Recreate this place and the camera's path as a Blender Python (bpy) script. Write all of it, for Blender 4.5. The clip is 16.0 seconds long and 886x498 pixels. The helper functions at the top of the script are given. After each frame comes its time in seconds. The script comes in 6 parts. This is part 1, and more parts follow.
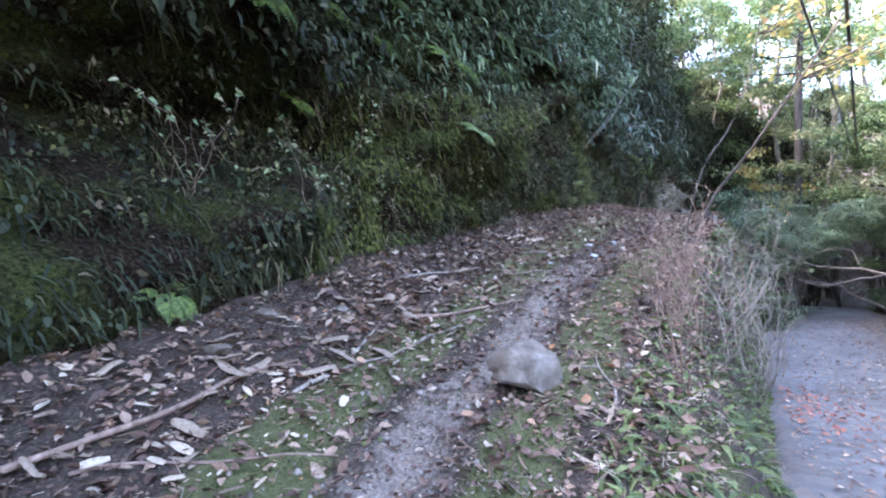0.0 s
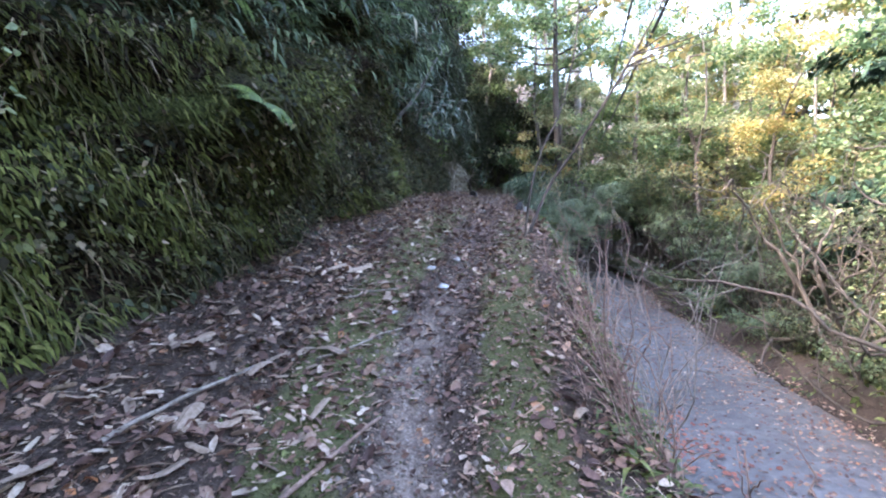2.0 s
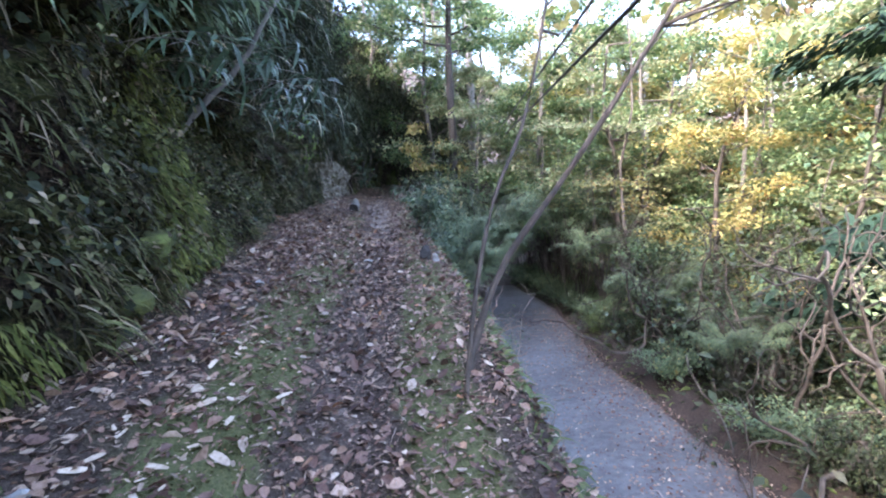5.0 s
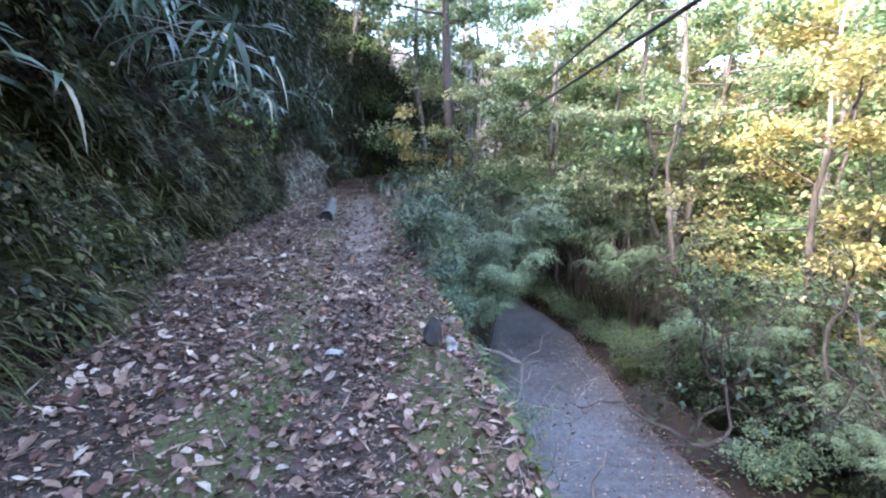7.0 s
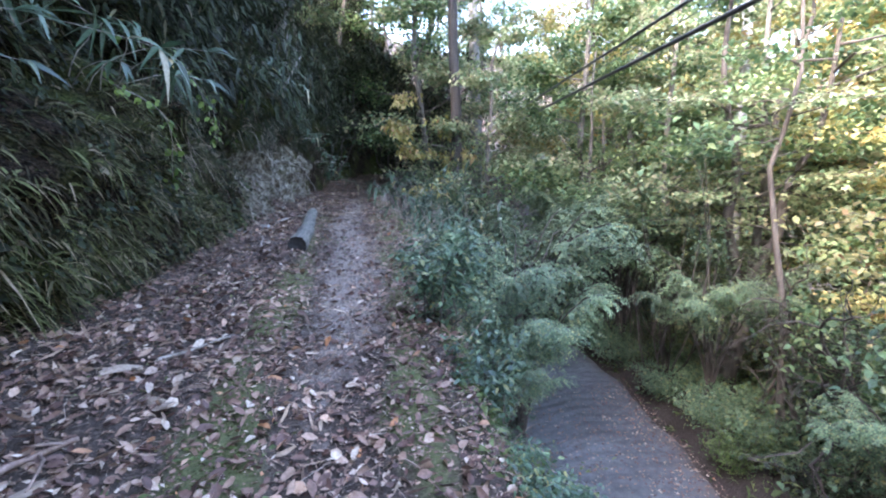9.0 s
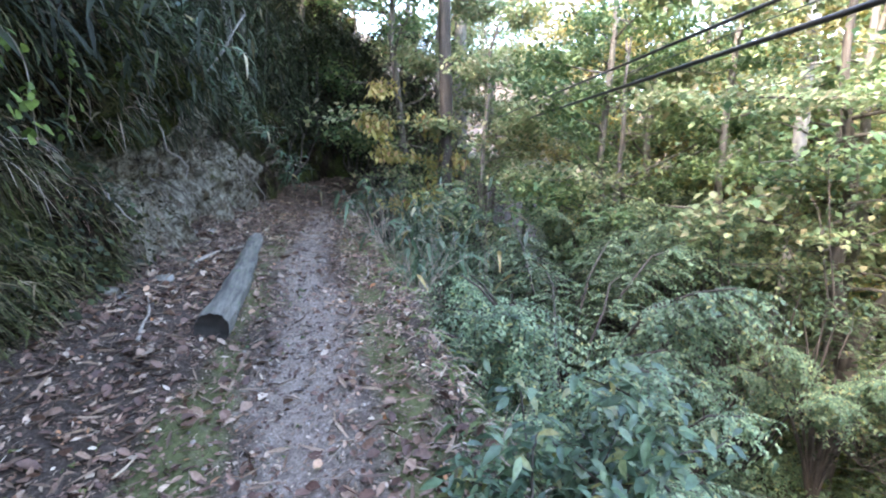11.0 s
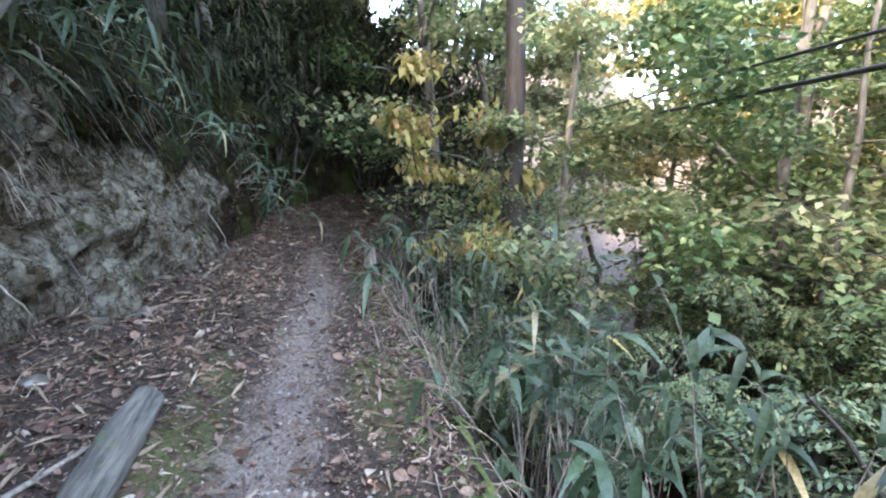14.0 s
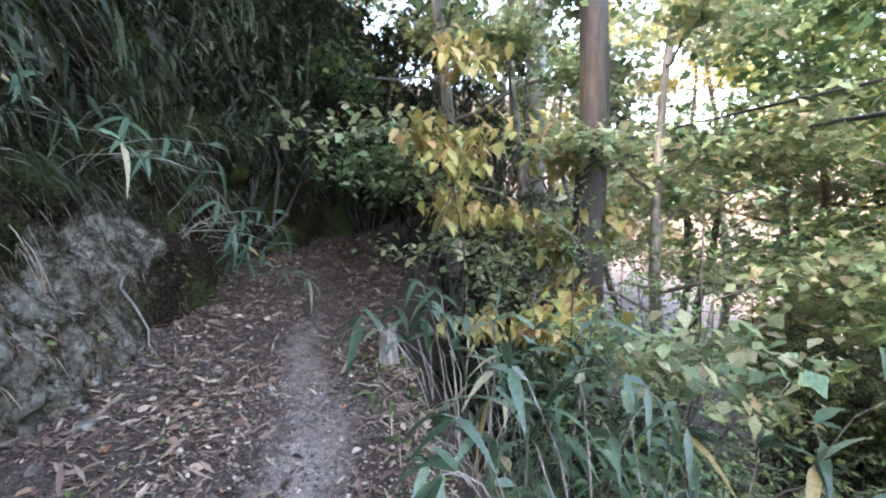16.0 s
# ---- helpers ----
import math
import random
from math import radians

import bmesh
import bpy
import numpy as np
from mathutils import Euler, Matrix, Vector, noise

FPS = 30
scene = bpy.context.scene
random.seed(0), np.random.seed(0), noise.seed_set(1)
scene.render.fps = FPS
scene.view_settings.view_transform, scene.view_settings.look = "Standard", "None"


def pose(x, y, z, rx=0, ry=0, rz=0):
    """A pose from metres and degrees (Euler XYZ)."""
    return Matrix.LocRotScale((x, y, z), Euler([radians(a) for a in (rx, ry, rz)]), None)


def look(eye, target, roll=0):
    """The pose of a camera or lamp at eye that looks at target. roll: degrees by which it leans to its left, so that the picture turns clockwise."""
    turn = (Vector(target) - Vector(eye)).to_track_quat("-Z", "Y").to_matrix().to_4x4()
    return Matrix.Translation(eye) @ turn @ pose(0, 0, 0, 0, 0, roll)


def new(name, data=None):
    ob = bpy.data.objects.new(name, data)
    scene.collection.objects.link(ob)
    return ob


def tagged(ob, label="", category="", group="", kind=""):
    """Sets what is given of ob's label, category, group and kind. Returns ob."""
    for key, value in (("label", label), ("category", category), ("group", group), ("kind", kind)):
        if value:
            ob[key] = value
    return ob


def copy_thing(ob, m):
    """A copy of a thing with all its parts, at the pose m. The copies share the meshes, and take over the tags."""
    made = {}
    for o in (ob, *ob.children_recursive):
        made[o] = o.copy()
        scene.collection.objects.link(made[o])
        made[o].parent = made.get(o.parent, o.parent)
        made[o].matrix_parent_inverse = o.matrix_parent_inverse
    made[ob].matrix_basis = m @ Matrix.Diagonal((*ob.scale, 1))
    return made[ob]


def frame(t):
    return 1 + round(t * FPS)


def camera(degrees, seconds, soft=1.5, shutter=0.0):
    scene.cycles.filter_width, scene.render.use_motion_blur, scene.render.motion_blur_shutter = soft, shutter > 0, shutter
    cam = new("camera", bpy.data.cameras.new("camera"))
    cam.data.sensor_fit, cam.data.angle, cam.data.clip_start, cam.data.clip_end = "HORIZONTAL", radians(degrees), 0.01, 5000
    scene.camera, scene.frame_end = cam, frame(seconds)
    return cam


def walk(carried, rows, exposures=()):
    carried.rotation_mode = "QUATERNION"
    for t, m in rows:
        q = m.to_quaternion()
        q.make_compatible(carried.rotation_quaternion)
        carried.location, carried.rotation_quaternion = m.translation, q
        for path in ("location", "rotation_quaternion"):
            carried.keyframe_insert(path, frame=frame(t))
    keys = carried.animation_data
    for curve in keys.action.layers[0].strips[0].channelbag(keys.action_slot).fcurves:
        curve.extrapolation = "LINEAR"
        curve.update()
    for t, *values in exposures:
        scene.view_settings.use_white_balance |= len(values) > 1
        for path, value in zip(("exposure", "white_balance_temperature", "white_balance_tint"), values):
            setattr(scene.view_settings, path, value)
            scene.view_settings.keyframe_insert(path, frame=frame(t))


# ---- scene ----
cam = camera(87.0, 16.0, 2.1)
PATH = [
    (0, (0.000, 0.000, 1.370), (0.000, 2.000, 1.370), 0.0),
    (0.5, (-0.044, 0.473, 1.414), (0.258, 2.449, 1.341), -0.1),
    (1, (-0.099, 1.012, 1.579), (0.464, 2.930, 1.502), -1.2),
    (1.5, (-0.143, 1.540, 1.733), (0.576, 3.403, 1.625), -1.8),
    (2, (0.033, 1.991, 1.898), (0.914, 3.781, 1.762), -2.8),
    (2.5, (0.286, 2.475, 1.997), (1.261, 4.216, 1.862), -5.2),
    (3, (0.638, 2.959, 2.118), (1.727, 4.628, 1.948), -5.7),
    (3.5, (0.924, 3.498, 2.206), (2.064, 5.125, 1.977), -5.8),
    (4, (1.188, 3.982, 2.360), (2.383, 5.570, 2.138), -4.9),
    (6.5, (2.937, 6.402, 3.042), (4.277, 7.865, 2.788), -1.7),
    (7, (3.278, 6.952, 3.108), (4.600, 8.424, 2.816), -1.9),
    (7.5, (3.674, 7.469, 3.196), (5.006, 8.929, 2.887), -1.4),
    (8, (4.026, 7.986, 3.251), (5.365, 9.437, 2.931), -1.2),
    (8.5, (4.389, 8.481, 3.284), (5.761, 9.900, 2.957), -1.0),
    (9, (4.730, 9.042, 3.317), (6.067, 10.496, 3.004), -2.0),
    (11.5, (6.481, 11.792, 3.589), (7.946, 13.115, 3.269), 0.0),
    (12, (6.899, 12.349, 3.615), (8.350, 13.687, 3.292), -0.5),
    (12.5, (7.265, 12.848, 3.636), (8.712, 14.189, 3.306), -0.4),
    (13, (7.639, 13.380, 3.724), (9.095, 14.709, 3.390), -0.4),
    (13.5, (7.920, 13.927, 3.779), (9.358, 15.277, 3.449), 0.7),
    (14, (8.271, 14.469, 3.844), (9.715, 15.820, 3.545), 0.3),
    (14.5, (8.548, 15.029, 3.898), (10.015, 16.362, 3.634), -0.2),
    (15, (8.870, 15.503, 3.945), (10.358, 16.822, 3.722), -0.8),
    (15.5, (9.169, 15.996, 3.957), (10.645, 17.330, 3.762), -1.4),
    (16, (9.474, 16.455, 3.972), (10.970, 17.772, 3.801), -0.1),
]
walk(cam, [(t, look(eye, target, roll)) for t, eye, target, roll in PATH],
     [(0.0, 4.75, 6550, 21), (1.2, 4.38, 6550, 21), (4.0, 4.28, 6400, 21), (6.6, 4.45, 6200, 20), (7.3, 4.6, 6150, 20), (9.0, 4.6, 6250, 20), (11.5, 4.8, 6900, 14), (13.5, 4.9, 7250, 16), (16.0, 5.25, 7150, 17)])

# ---- light ----
SUN_FROM = Vector((-0.75, 0.02, 0.64)).normalized()
world = bpy.data.worlds.new("sky")
scene.world = world
world.use_nodes = True
wn = world.node_tree
sky = wn.nodes.new("ShaderNodeTexSky")
sky.sky_type = 'NISHITA'
sky.sun_disc = False
sky.sun_elevation = math.asin(SUN_FROM.z)
sky.sun_rotation = math.atan2(SUN_FROM.x, SUN_FROM.y)
sky.air_density, sky.dust_density, sky.ozone_density = 1.0, 2.0, 1.0
wn.links.new(sky.outputs[0], wn.nodes["Background"].inputs[0])
wn.nodes["Background"].inputs[1].default_value = 0.15
sun = new("sun", bpy.data.lights.new("sun", 'SUN'))
sun.data.energy, sun.data.angle, sun.data.color = 1.6, radians(9), (1.0, 0.95, 0.88)
sun.matrix_world = look(SUN_FROM * 50, (0, 0, 0))

# ---- small helpers ----
rng = np.random.default_rng(7)


def smooth(a):
    a = np.clip(a, 0, 1)
    return a * a * (3 - 2 * a)


def unit(a):
    return a / np.maximum(np.linalg.norm(a, axis=-1, keepdims=True), 1e-9)


def mesh_of(name, verts, quads, mat=None, soft=True, attrs=()):
    """A mesh from arrays of corners and four-sided (or three-sided) faces."""
    me = bpy.data.meshes.new(name)
    verts, quads = np.asarray(verts, np.float32), np.asarray(quads, np.int32)
    k = quads.shape[1]
    me.vertices.add(len(verts))
    me.vertices.foreach_set("co", verts.ravel())
    me.loops.add(quads.size)
    me.loops.foreach_set("vertex_index", quads.ravel())
    me.polygons.add(len(quads))
    me.polygons.foreach_set("loop_start", np.arange(0, quads.size, k, dtype=np.int32))
    if soft:
        me.polygons.foreach_set("use_smooth", np.ones(len(quads), bool))
    for key, values in attrs:
        me.attributes.new(key, 'FLOAT', 'POINT').data.foreach_set("value", np.asarray(values, np.float32))
    me.update(calc_edges=True)
    me.validate()
    if mat:
        me.materials.append(mat)
    return me


def joined(pieces):
    """One pair of corners and faces out of several."""
    vs, fs, n = [], [], 0
    for v, f in pieces:
        vs.append(v)
        fs.append(np.asarray(f) + n)
        n += len(v)
    return np.concatenate(vs), np.concatenate(fs)


LEAF, BLADE, LANCE = (0.10, 0.95, 0.75, 0.03), (0.5, 1.0, 0.6, 0.05), (0.25, 1.0, 0.85, 0.45, 0.03)


def blades(p, d, n, length, width, droop=0.0, shape=LEAF, fold=0.25):
    """Leaves as bent strips: foot, way, upper side, length, half width; folded along the midrib."""
    count, k = len(p), len(shape)
    length, width, droop = (np.broadcast_to(np.asarray(a, float), (count,)) for a in (length, width, droop))
    d = unit(d)
    side = unit(np.cross(d, n))
    up = np.cross(side, d)
    out = np.zeros((count, k, 3, 3))
    for i, w in enumerate(shape):
        t = i / (k - 1)
        mid = p + d * (length * t)[:, None]
        mid = mid - np.array([0, 0, 1.0]) * (droop * length * t * t)[:, None]
        half = side * (width * w)[:, None]
        lift = up * (width * w * fold)[:, None]
        out[:, i, 0], out[:, i, 1], out[:, i, 2] = mid - half + lift, mid, mid + half + lift
    face = []
    for i in range(k - 1):
        for j in range(2):
            a = i * 3 + j
            face.append((a, a + 1, a + 4, a + 3))
    faces = (np.arange(count)[:, None, None] * (k * 3) + np.array(face)[None]).reshape(-1, 4)
    return out.reshape(-1, 3), faces


def tube(points, radii, sides=6, seed=0.0, rough=0.0):
    """A tapered, slightly uneven limb along points."""
    points = np.asarray(points, float)
    radii = np.broadcast_to(np.asarray(radii, float), (len(points),))
    way = unit(np.gradient(points, axis=0))
    ref = np.where(np.abs(way[:, 2:3]) > 0.9, np.array([[1.0, 0, 0]]), np.array([[0, 0, 1.0]]))
    a = unit(np.cross(way, ref))
    b = np.cross(way, a)
    ang = np.linspace(0, 2 * np.pi, sides, endpoint=False)
    wob = 1 + rough * np.sin(ang[None] * 2 + np.arange(len(points))[:, None] * 1.3 + seed)
    ring = points[:, None] + (a[:, None] * np.cos(ang)[None, :, None] + b[:, None] * np.sin(ang)[None, :, None]) * (radii[:, None] * wob)[..., None]
    v = ring.reshape(-1, 3)
    f = []
    m = len(points)
    for i in range(m - 1):
        for j in range(sides):
            f.append((i * sides + j, i * sides + (j + 1) % sides, (i + 1) * sides + (j + 1) % sides, (i + 1) * sides + j))
    v = np.concatenate([v, points[:1], points[-1:]])
    for j in range(sides):
        f.append((m * sides, (j + 1) % sides, j, j))
        f.append((m * sides + 1, (m - 1) * sides + j, (m - 1) * sides + (j + 1) % sides, (m - 1) * sides + (j + 1) % sides))
    return v, [q for q in f]


def limb(a, b, bend=0.1, n=6, rs=None):
    """A crooked line from a to b."""
    rs = rs or rng
    a, b = np.asarray(a, float), np.asarray(b, float)
    t = np.linspace(0, 1, n)[:, None]
    off = sum(rs.normal(0, 1, 3)[None] * np.sin(t * np.pi * k) / k for k in (1, 2, 3, 5))
    return a + (b - a) * t + off * bend * np.linalg.norm(b - a) * 0.3


def quadfix(pieces):
    """Corners and faces of several tubes; caps are three-sided, so faces are given as triangles."""
    v, f = joined([(p, np.asarray(q)) for p, q in pieces])
    tri = []
    for q in f:
        if q[2] == q[3]:
            tri.append((q[0], q[1], q[2]))
        else:
            tri.append((q[0], q[1], q[2]))
            tri.append((q[0], q[2], q[3]))
    return v, np.array(tri)


def part(name, me, parent, label=""):
    ob = new(name, me)
    ob.parent = parent
    if label:
        ob["label"] = label
    return ob


# ---- materials ----
def node_mat(name):
    m = bpy.data.materials.new(name)
    m.use_nodes = True
    nt = m.node_tree
    return m, nt, nt.nodes["Principled BSDF"]


def ramp(nt, stops, mode='LINEAR'):
    r = nt.nodes.new("ShaderNodeValToRGB")
    r.color_ramp.interpolation = mode
    while len(r.color_ramp.elements) < len(stops):
        r.color_ramp.elements.new(0.5)
    for e, (at, c) in zip(r.color_ramp.elements, stops):
        e.position, e.color = at, (*c, 1)
    return r


def noise_tex(nt, scale, detail=5, rough=0.6, coords=None):
    n = nt.nodes.new("ShaderNodeTexNoise")
    n.inputs["Scale"].default_value, n.inputs["Detail"].default_value, n.inputs["Roughness"].default_value = scale, detail, rough
    if coords:
        nt.links.new(coords, n.inputs["Vector"])
    return n


def mixed(nt, fac, a, b, mode='MIX'):
    m = nt.nodes.new("ShaderNodeMix")
    m.data_type, m.blend_type = 'RGBA', mode
    for sock, val in ((m.inputs[0], fac), (m.inputs[6], a), (m.inputs[7], b)):
        if hasattr(val, "is_output"):
            nt.links.new(val, sock)
        elif isinstance(val, (int, float)):
            sock.default_value = val
        else:
            sock.default_value = (*val, 1)
    return m.outputs[2]


def bump(nt, bsdf, height, strength, distance):
    b = nt.nodes.new("ShaderNodeBump")
    b.inputs["Strength"].default_value, b.inputs["Distance"].default_value = strength, distance
    nt.links.new(height, b.inputs["Height"])
    nt.links.new(b.outputs[0], bsdf.inputs["Normal"])


def position(nt):
    return nt.nodes.new("ShaderNodeNewGeometry").outputs["Position"]


def leaf_mat(name, stops, rough=0.5, through_light=0.3, gloss=0.35):
    """Leaves: each one takes its own colour of the range; thin, so light comes through."""
    m, nt, b = node_mat(name)
    geo = nt.nodes.new("ShaderNodeNewGeometry")
    r = ramp(nt, stops)
    nt.links.new(geo.outputs["Random Per Island"], r.inputs[0])
    big = noise_tex(nt, 1.1, 3, 0.6, geo.outputs["Position"])
    fine = noise_tex(nt, 60, 3, 0.6, geo.outputs["Position"])
    tone = ramp(nt, [(0.3, (0.62, 0.62, 0.62)), (0.7, (1.25, 1.22, 1.15))])
    nt.links.new(big.outputs[0], tone.inputs[0])
    c = mixed(nt, 1.0, r.outputs[0], tone.outputs[0], 'MULTIPLY')
    spot = ramp(nt, [(0.35, (0.7, 0.68, 0.62)), (0.6, (1.08, 1.08, 1.08))])
    nt.links.new(fine.outputs[0], spot.inputs[0])
    c = mixed(nt, 1.0, c, spot.outputs[0], 'MULTIPLY')
    nt.links.new(c, b.inputs["Base Color"])
    b.inputs["Roughness"].default_value = rough
    b.inputs["Specular IOR Level"].default_value = gloss
    tr = nt.nodes.new("ShaderNodeBsdfTranslucent")
    nt.links.new(c, tr.inputs[0])
    mx = nt.nodes.new("ShaderNodeMixShader")
    mx.inputs[0].default_value = through_light
    nt.links.new(b.outputs[0], mx.inputs[1])
    nt.links.new(tr.outputs[0], mx.inputs[2])
    nt.links.new(mx.outputs[0], nt.nodes["Material Output"].inputs[0])
    return m


def bark_mat(name, dark, light, scale=14, stretch=0.25, moss=0.0):
    m, nt, b = node_mat(name)
    tc = nt.nodes.new("ShaderNodeTexCoord")
    mp = nt.nodes.new("ShaderNodeMapping")
    mp.inputs["Scale"].default_value = (1, 1, stretch)
    nt.links.new(tc.outputs["Object"], mp.inputs[0])
    n1 = noise_tex(nt, scale, 7, 0.7, mp.outputs[0])
    n2 = noise_tex(nt, 2.2, 4, 0.6, tc.outputs["Object"])
    r = ramp(nt, [(0.32, dark), (0.68, light)])
    nt.links.new(n1.outputs[0], r.inputs[0])
    tone = ramp(nt, [(0.3, (0.6, 0.6, 0.58)), (0.7, (1.2, 1.2, 1.2))])
    nt.links.new(n2.outputs[0], tone.inputs[0])
    c = mixed(nt, 1.0, r.outputs[0], tone.outputs[0], 'MULTIPLY')
    if moss:
        mk = ramp(nt, [(0.5 - moss * 0.2, (0, 0, 0)), (0.62 - moss * 0.2, (1, 1, 1))])
        nm = noise_tex(nt, 5, 5, 0.65, tc.outputs["Object"])
        nt.links.new(nm.outputs[0], mk.inputs[0])
        c = mixed(nt, mk.outputs[0], c, (0.10, 0.14, 0.06))
    nt.links.new(c, b.inputs["Base Color"])
    b.inputs["Roughness"].default_value = 0.85
    bump(nt, b, n1.outputs[0], 0.7, 0.02)
    return m


def ground_mat():
    """Bare earth on the trodden line, moss and leaf mould beside it, dark soil on the slopes."""
    m, nt, b = node_mat("forest_floor")
    pos = position(nt)
    n1, n2, n3 = noise_tex(nt, 1.3, 5, 0.6, pos), noise_tex(nt, 9, 6, 0.7, pos), noise_tex(nt, 55, 5, 0.75, pos)
    soil = ramp(nt, [(0.35, (0.022, 0.016, 0.013)), (0.52, (0.058, 0.043, 0.034)), (0.70, (0.13, 0.10, 0.08))])
    nt.links.new(n3.outputs[0], soil.inputs[0])
    dirt = ramp(nt, [(0.25, (0.075, 0.058, 0.048)), (0.5, (0.20, 0.162, 0.136)), (0.75, (0.38, 0.322, 0.28))])
    nt.links.new(n3.outputs[0], dirt.inputs[0])
    moss = ramp(nt, [(0.3, (0.035, 0.040, 0.016)), (0.7, (0.125, 0.13, 0.055))])
    nt.links.new(n3.outputs[0], moss.inputs[0])
    worn = nt.nodes.new("ShaderNodeAttribute")
    worn.attribute_name = "worn"
    edge = nt.nodes.new("ShaderNodeMath")
    edge.operation = 'MULTIPLY_ADD'
    nt.links.new(n2.outputs[0], edge.inputs[0])
    edge.inputs[1].default_value = 0.9
    nt.links.new(worn.outputs["Fac"], edge.inputs[2])
    wr = ramp(nt, [(0.72, (0, 0, 0)), (1.0, (1, 1, 1))])
    nt.links.new(edge.outputs[0], wr.inputs[0])
    green = nt.nodes.new("ShaderNodeAttribute")
    green.attribute_name = "green"
    ge = nt.nodes.new("ShaderNodeMath")
    ge.operation = 'MULTIPLY_ADD'
    nt.links.new(n1.outputs[0], ge.inputs[0])
    ge.inputs[1].default_value = 1.1
    nt.links.new(green.outputs["Fac"], ge.inputs[2])
    gr = ramp(nt, [(0.8, (0, 0, 0)), (1.05, (1, 1, 1))])
    nt.links.new(ge.outputs[0], gr.inputs[0])
    c = mixed(nt, gr.outputs[0], soil.outputs[0], moss.outputs[0])
    c = mixed(nt, wr.outputs[0], c, dirt.outputs[0])
    nt.links.new(c, b.inputs["Base Color"])
    b.inputs["Roughness"].default_value = 0.95
    b.inputs["Specular IOR Level"].default_value = 0.2
    bump(nt, b, n3.outputs[0], 0.8, 0.025)
    return m


def bank_mat():
    """Dark soil and roots, mossy in patches; bare grey rock where the face is cut."""
    m, nt, b = node_mat("bank_soil")
    pos = position(nt)
    n1, n2, n3 = noise_tex(nt, 1.6, 5, 0.65, pos), noise_tex(nt, 7, 7, 0.7, pos), noise_tex(nt, 38, 6, 0.75, pos)
    soil = ramp(nt, [(0.42, (0.006, 0.004, 0.003)), (0.53, (0.026, 0.018, 0.012)), (0.68, (0.085, 0.056, 0.036))])
    nt.links.new(n3.outputs[0], soil.inputs[0])
    moss = ramp(nt, [(0.38, (0.010, 0.014, 0.005)), (0.64, (0.085, 0.10, 0.028))])
    nt.links.new(n3.outputs[0], moss.inputs[0])
    mk = ramp(nt, [(0.45, (0, 0, 0)), (0.62, (1, 1, 1))])
    nt.links.new(n1.outputs[0], mk.inputs[0])
    c = mixed(nt, mk.outputs[0], soil.outputs[0], moss.outputs[0])
    rock = ramp(nt, [(0.36, (0.055, 0.048, 0.036)), (0.48, (0.21, 0.19, 0.15)), (0.62, (0.40, 0.37, 0.295))])
    tall = nt.nodes.new("ShaderNodeMapping")
    tall.inputs["Scale"].default_value = (1, 1, 0.45)
    nt.links.new(pos, tall.inputs[0])
    n4 = noise_tex(nt, 16, 8, 0.75, tall.outputs[0])
    half = nt.nodes.new("ShaderNodeMix")
    half.inputs[0].default_value = 0.3
    nt.links.new(n4.outputs[0], half.inputs[2])
    nt.links.new(n3.outputs[0], half.inputs[3])
    nt.links.new(half.outputs[0], rock.inputs[0])
    at = nt.nodes.new("ShaderNodeAttribute")
    at.attribute_name = "bare"
    ad = nt.nodes.new("ShaderNodeMath")
    ad.operation = 'MULTIPLY_ADD'
    nt.links.new(n2.outputs[0], ad.inputs[0])
    ad.inputs[1].default_value = 0.8
    nt.links.new(at.outputs["Fac"], ad.inputs[2])
    rm = ramp(nt, [(0.8, (0, 0, 0)), (1.05, (1, 1, 1))])
    nt.links.new(ad.outputs[0], rm.inputs[0])
    warp = nt.nodes.new("ShaderNodeVectorMath")
    warp.operation = 'MULTIPLY_ADD'
    nt.links.new(n2.outputs["Color"], warp.inputs[0])
    warp.inputs[1].default_value = (0.35, 0.35, 0.35)
    nt.links.new(tall.outputs[0], warp.inputs[2])
    crack = nt.nodes.new("ShaderNodeTexVoronoi")
    crack.feature = 'DISTANCE_TO_EDGE'
    crack.inputs["Scale"].default_value = 6.5
    nt.links.new(warp.outputs[0], crack.inputs["Vector"])
    seam = ramp(nt, [(0.0, (0.10, 0.09, 0.075)), (0.04, (0.6, 0.57, 0.52)), (0.10, (1, 1, 1))])
    nt.links.new(crack.outputs["Distance"], seam.inputs[0])
    stain = ramp(nt, [(0.38, (0.36, 0.31, 0.25)), (0.56, (1.0, 1.0, 1.0))])
    nt.links.new(n2.outputs[0], stain.inputs[0])
    c = mixed(nt, rm.outputs[0], c, mixed(nt, 1.0, mixed(nt, 1.0, rock.outputs[0], seam.outputs[0], 'MULTIPLY'), stain.outputs[0], 'MULTIPLY'))
    nt.links.new(c, b.inputs["Base Color"])
    b.inputs["Roughness"].default_value = 0.95
    b.inputs["Specular IOR Level"].default_value = 0.08
    hs = nt.nodes.new("ShaderNodeMath")
    hs.operation = 'ADD'
    nt.links.new(n2.outputs[0], hs.inputs[0])
    nt.links.new(n3.outputs[0], hs.inputs[1])
    bump(nt, b, hs.outputs[0], 1.0, 0.04)
    return m


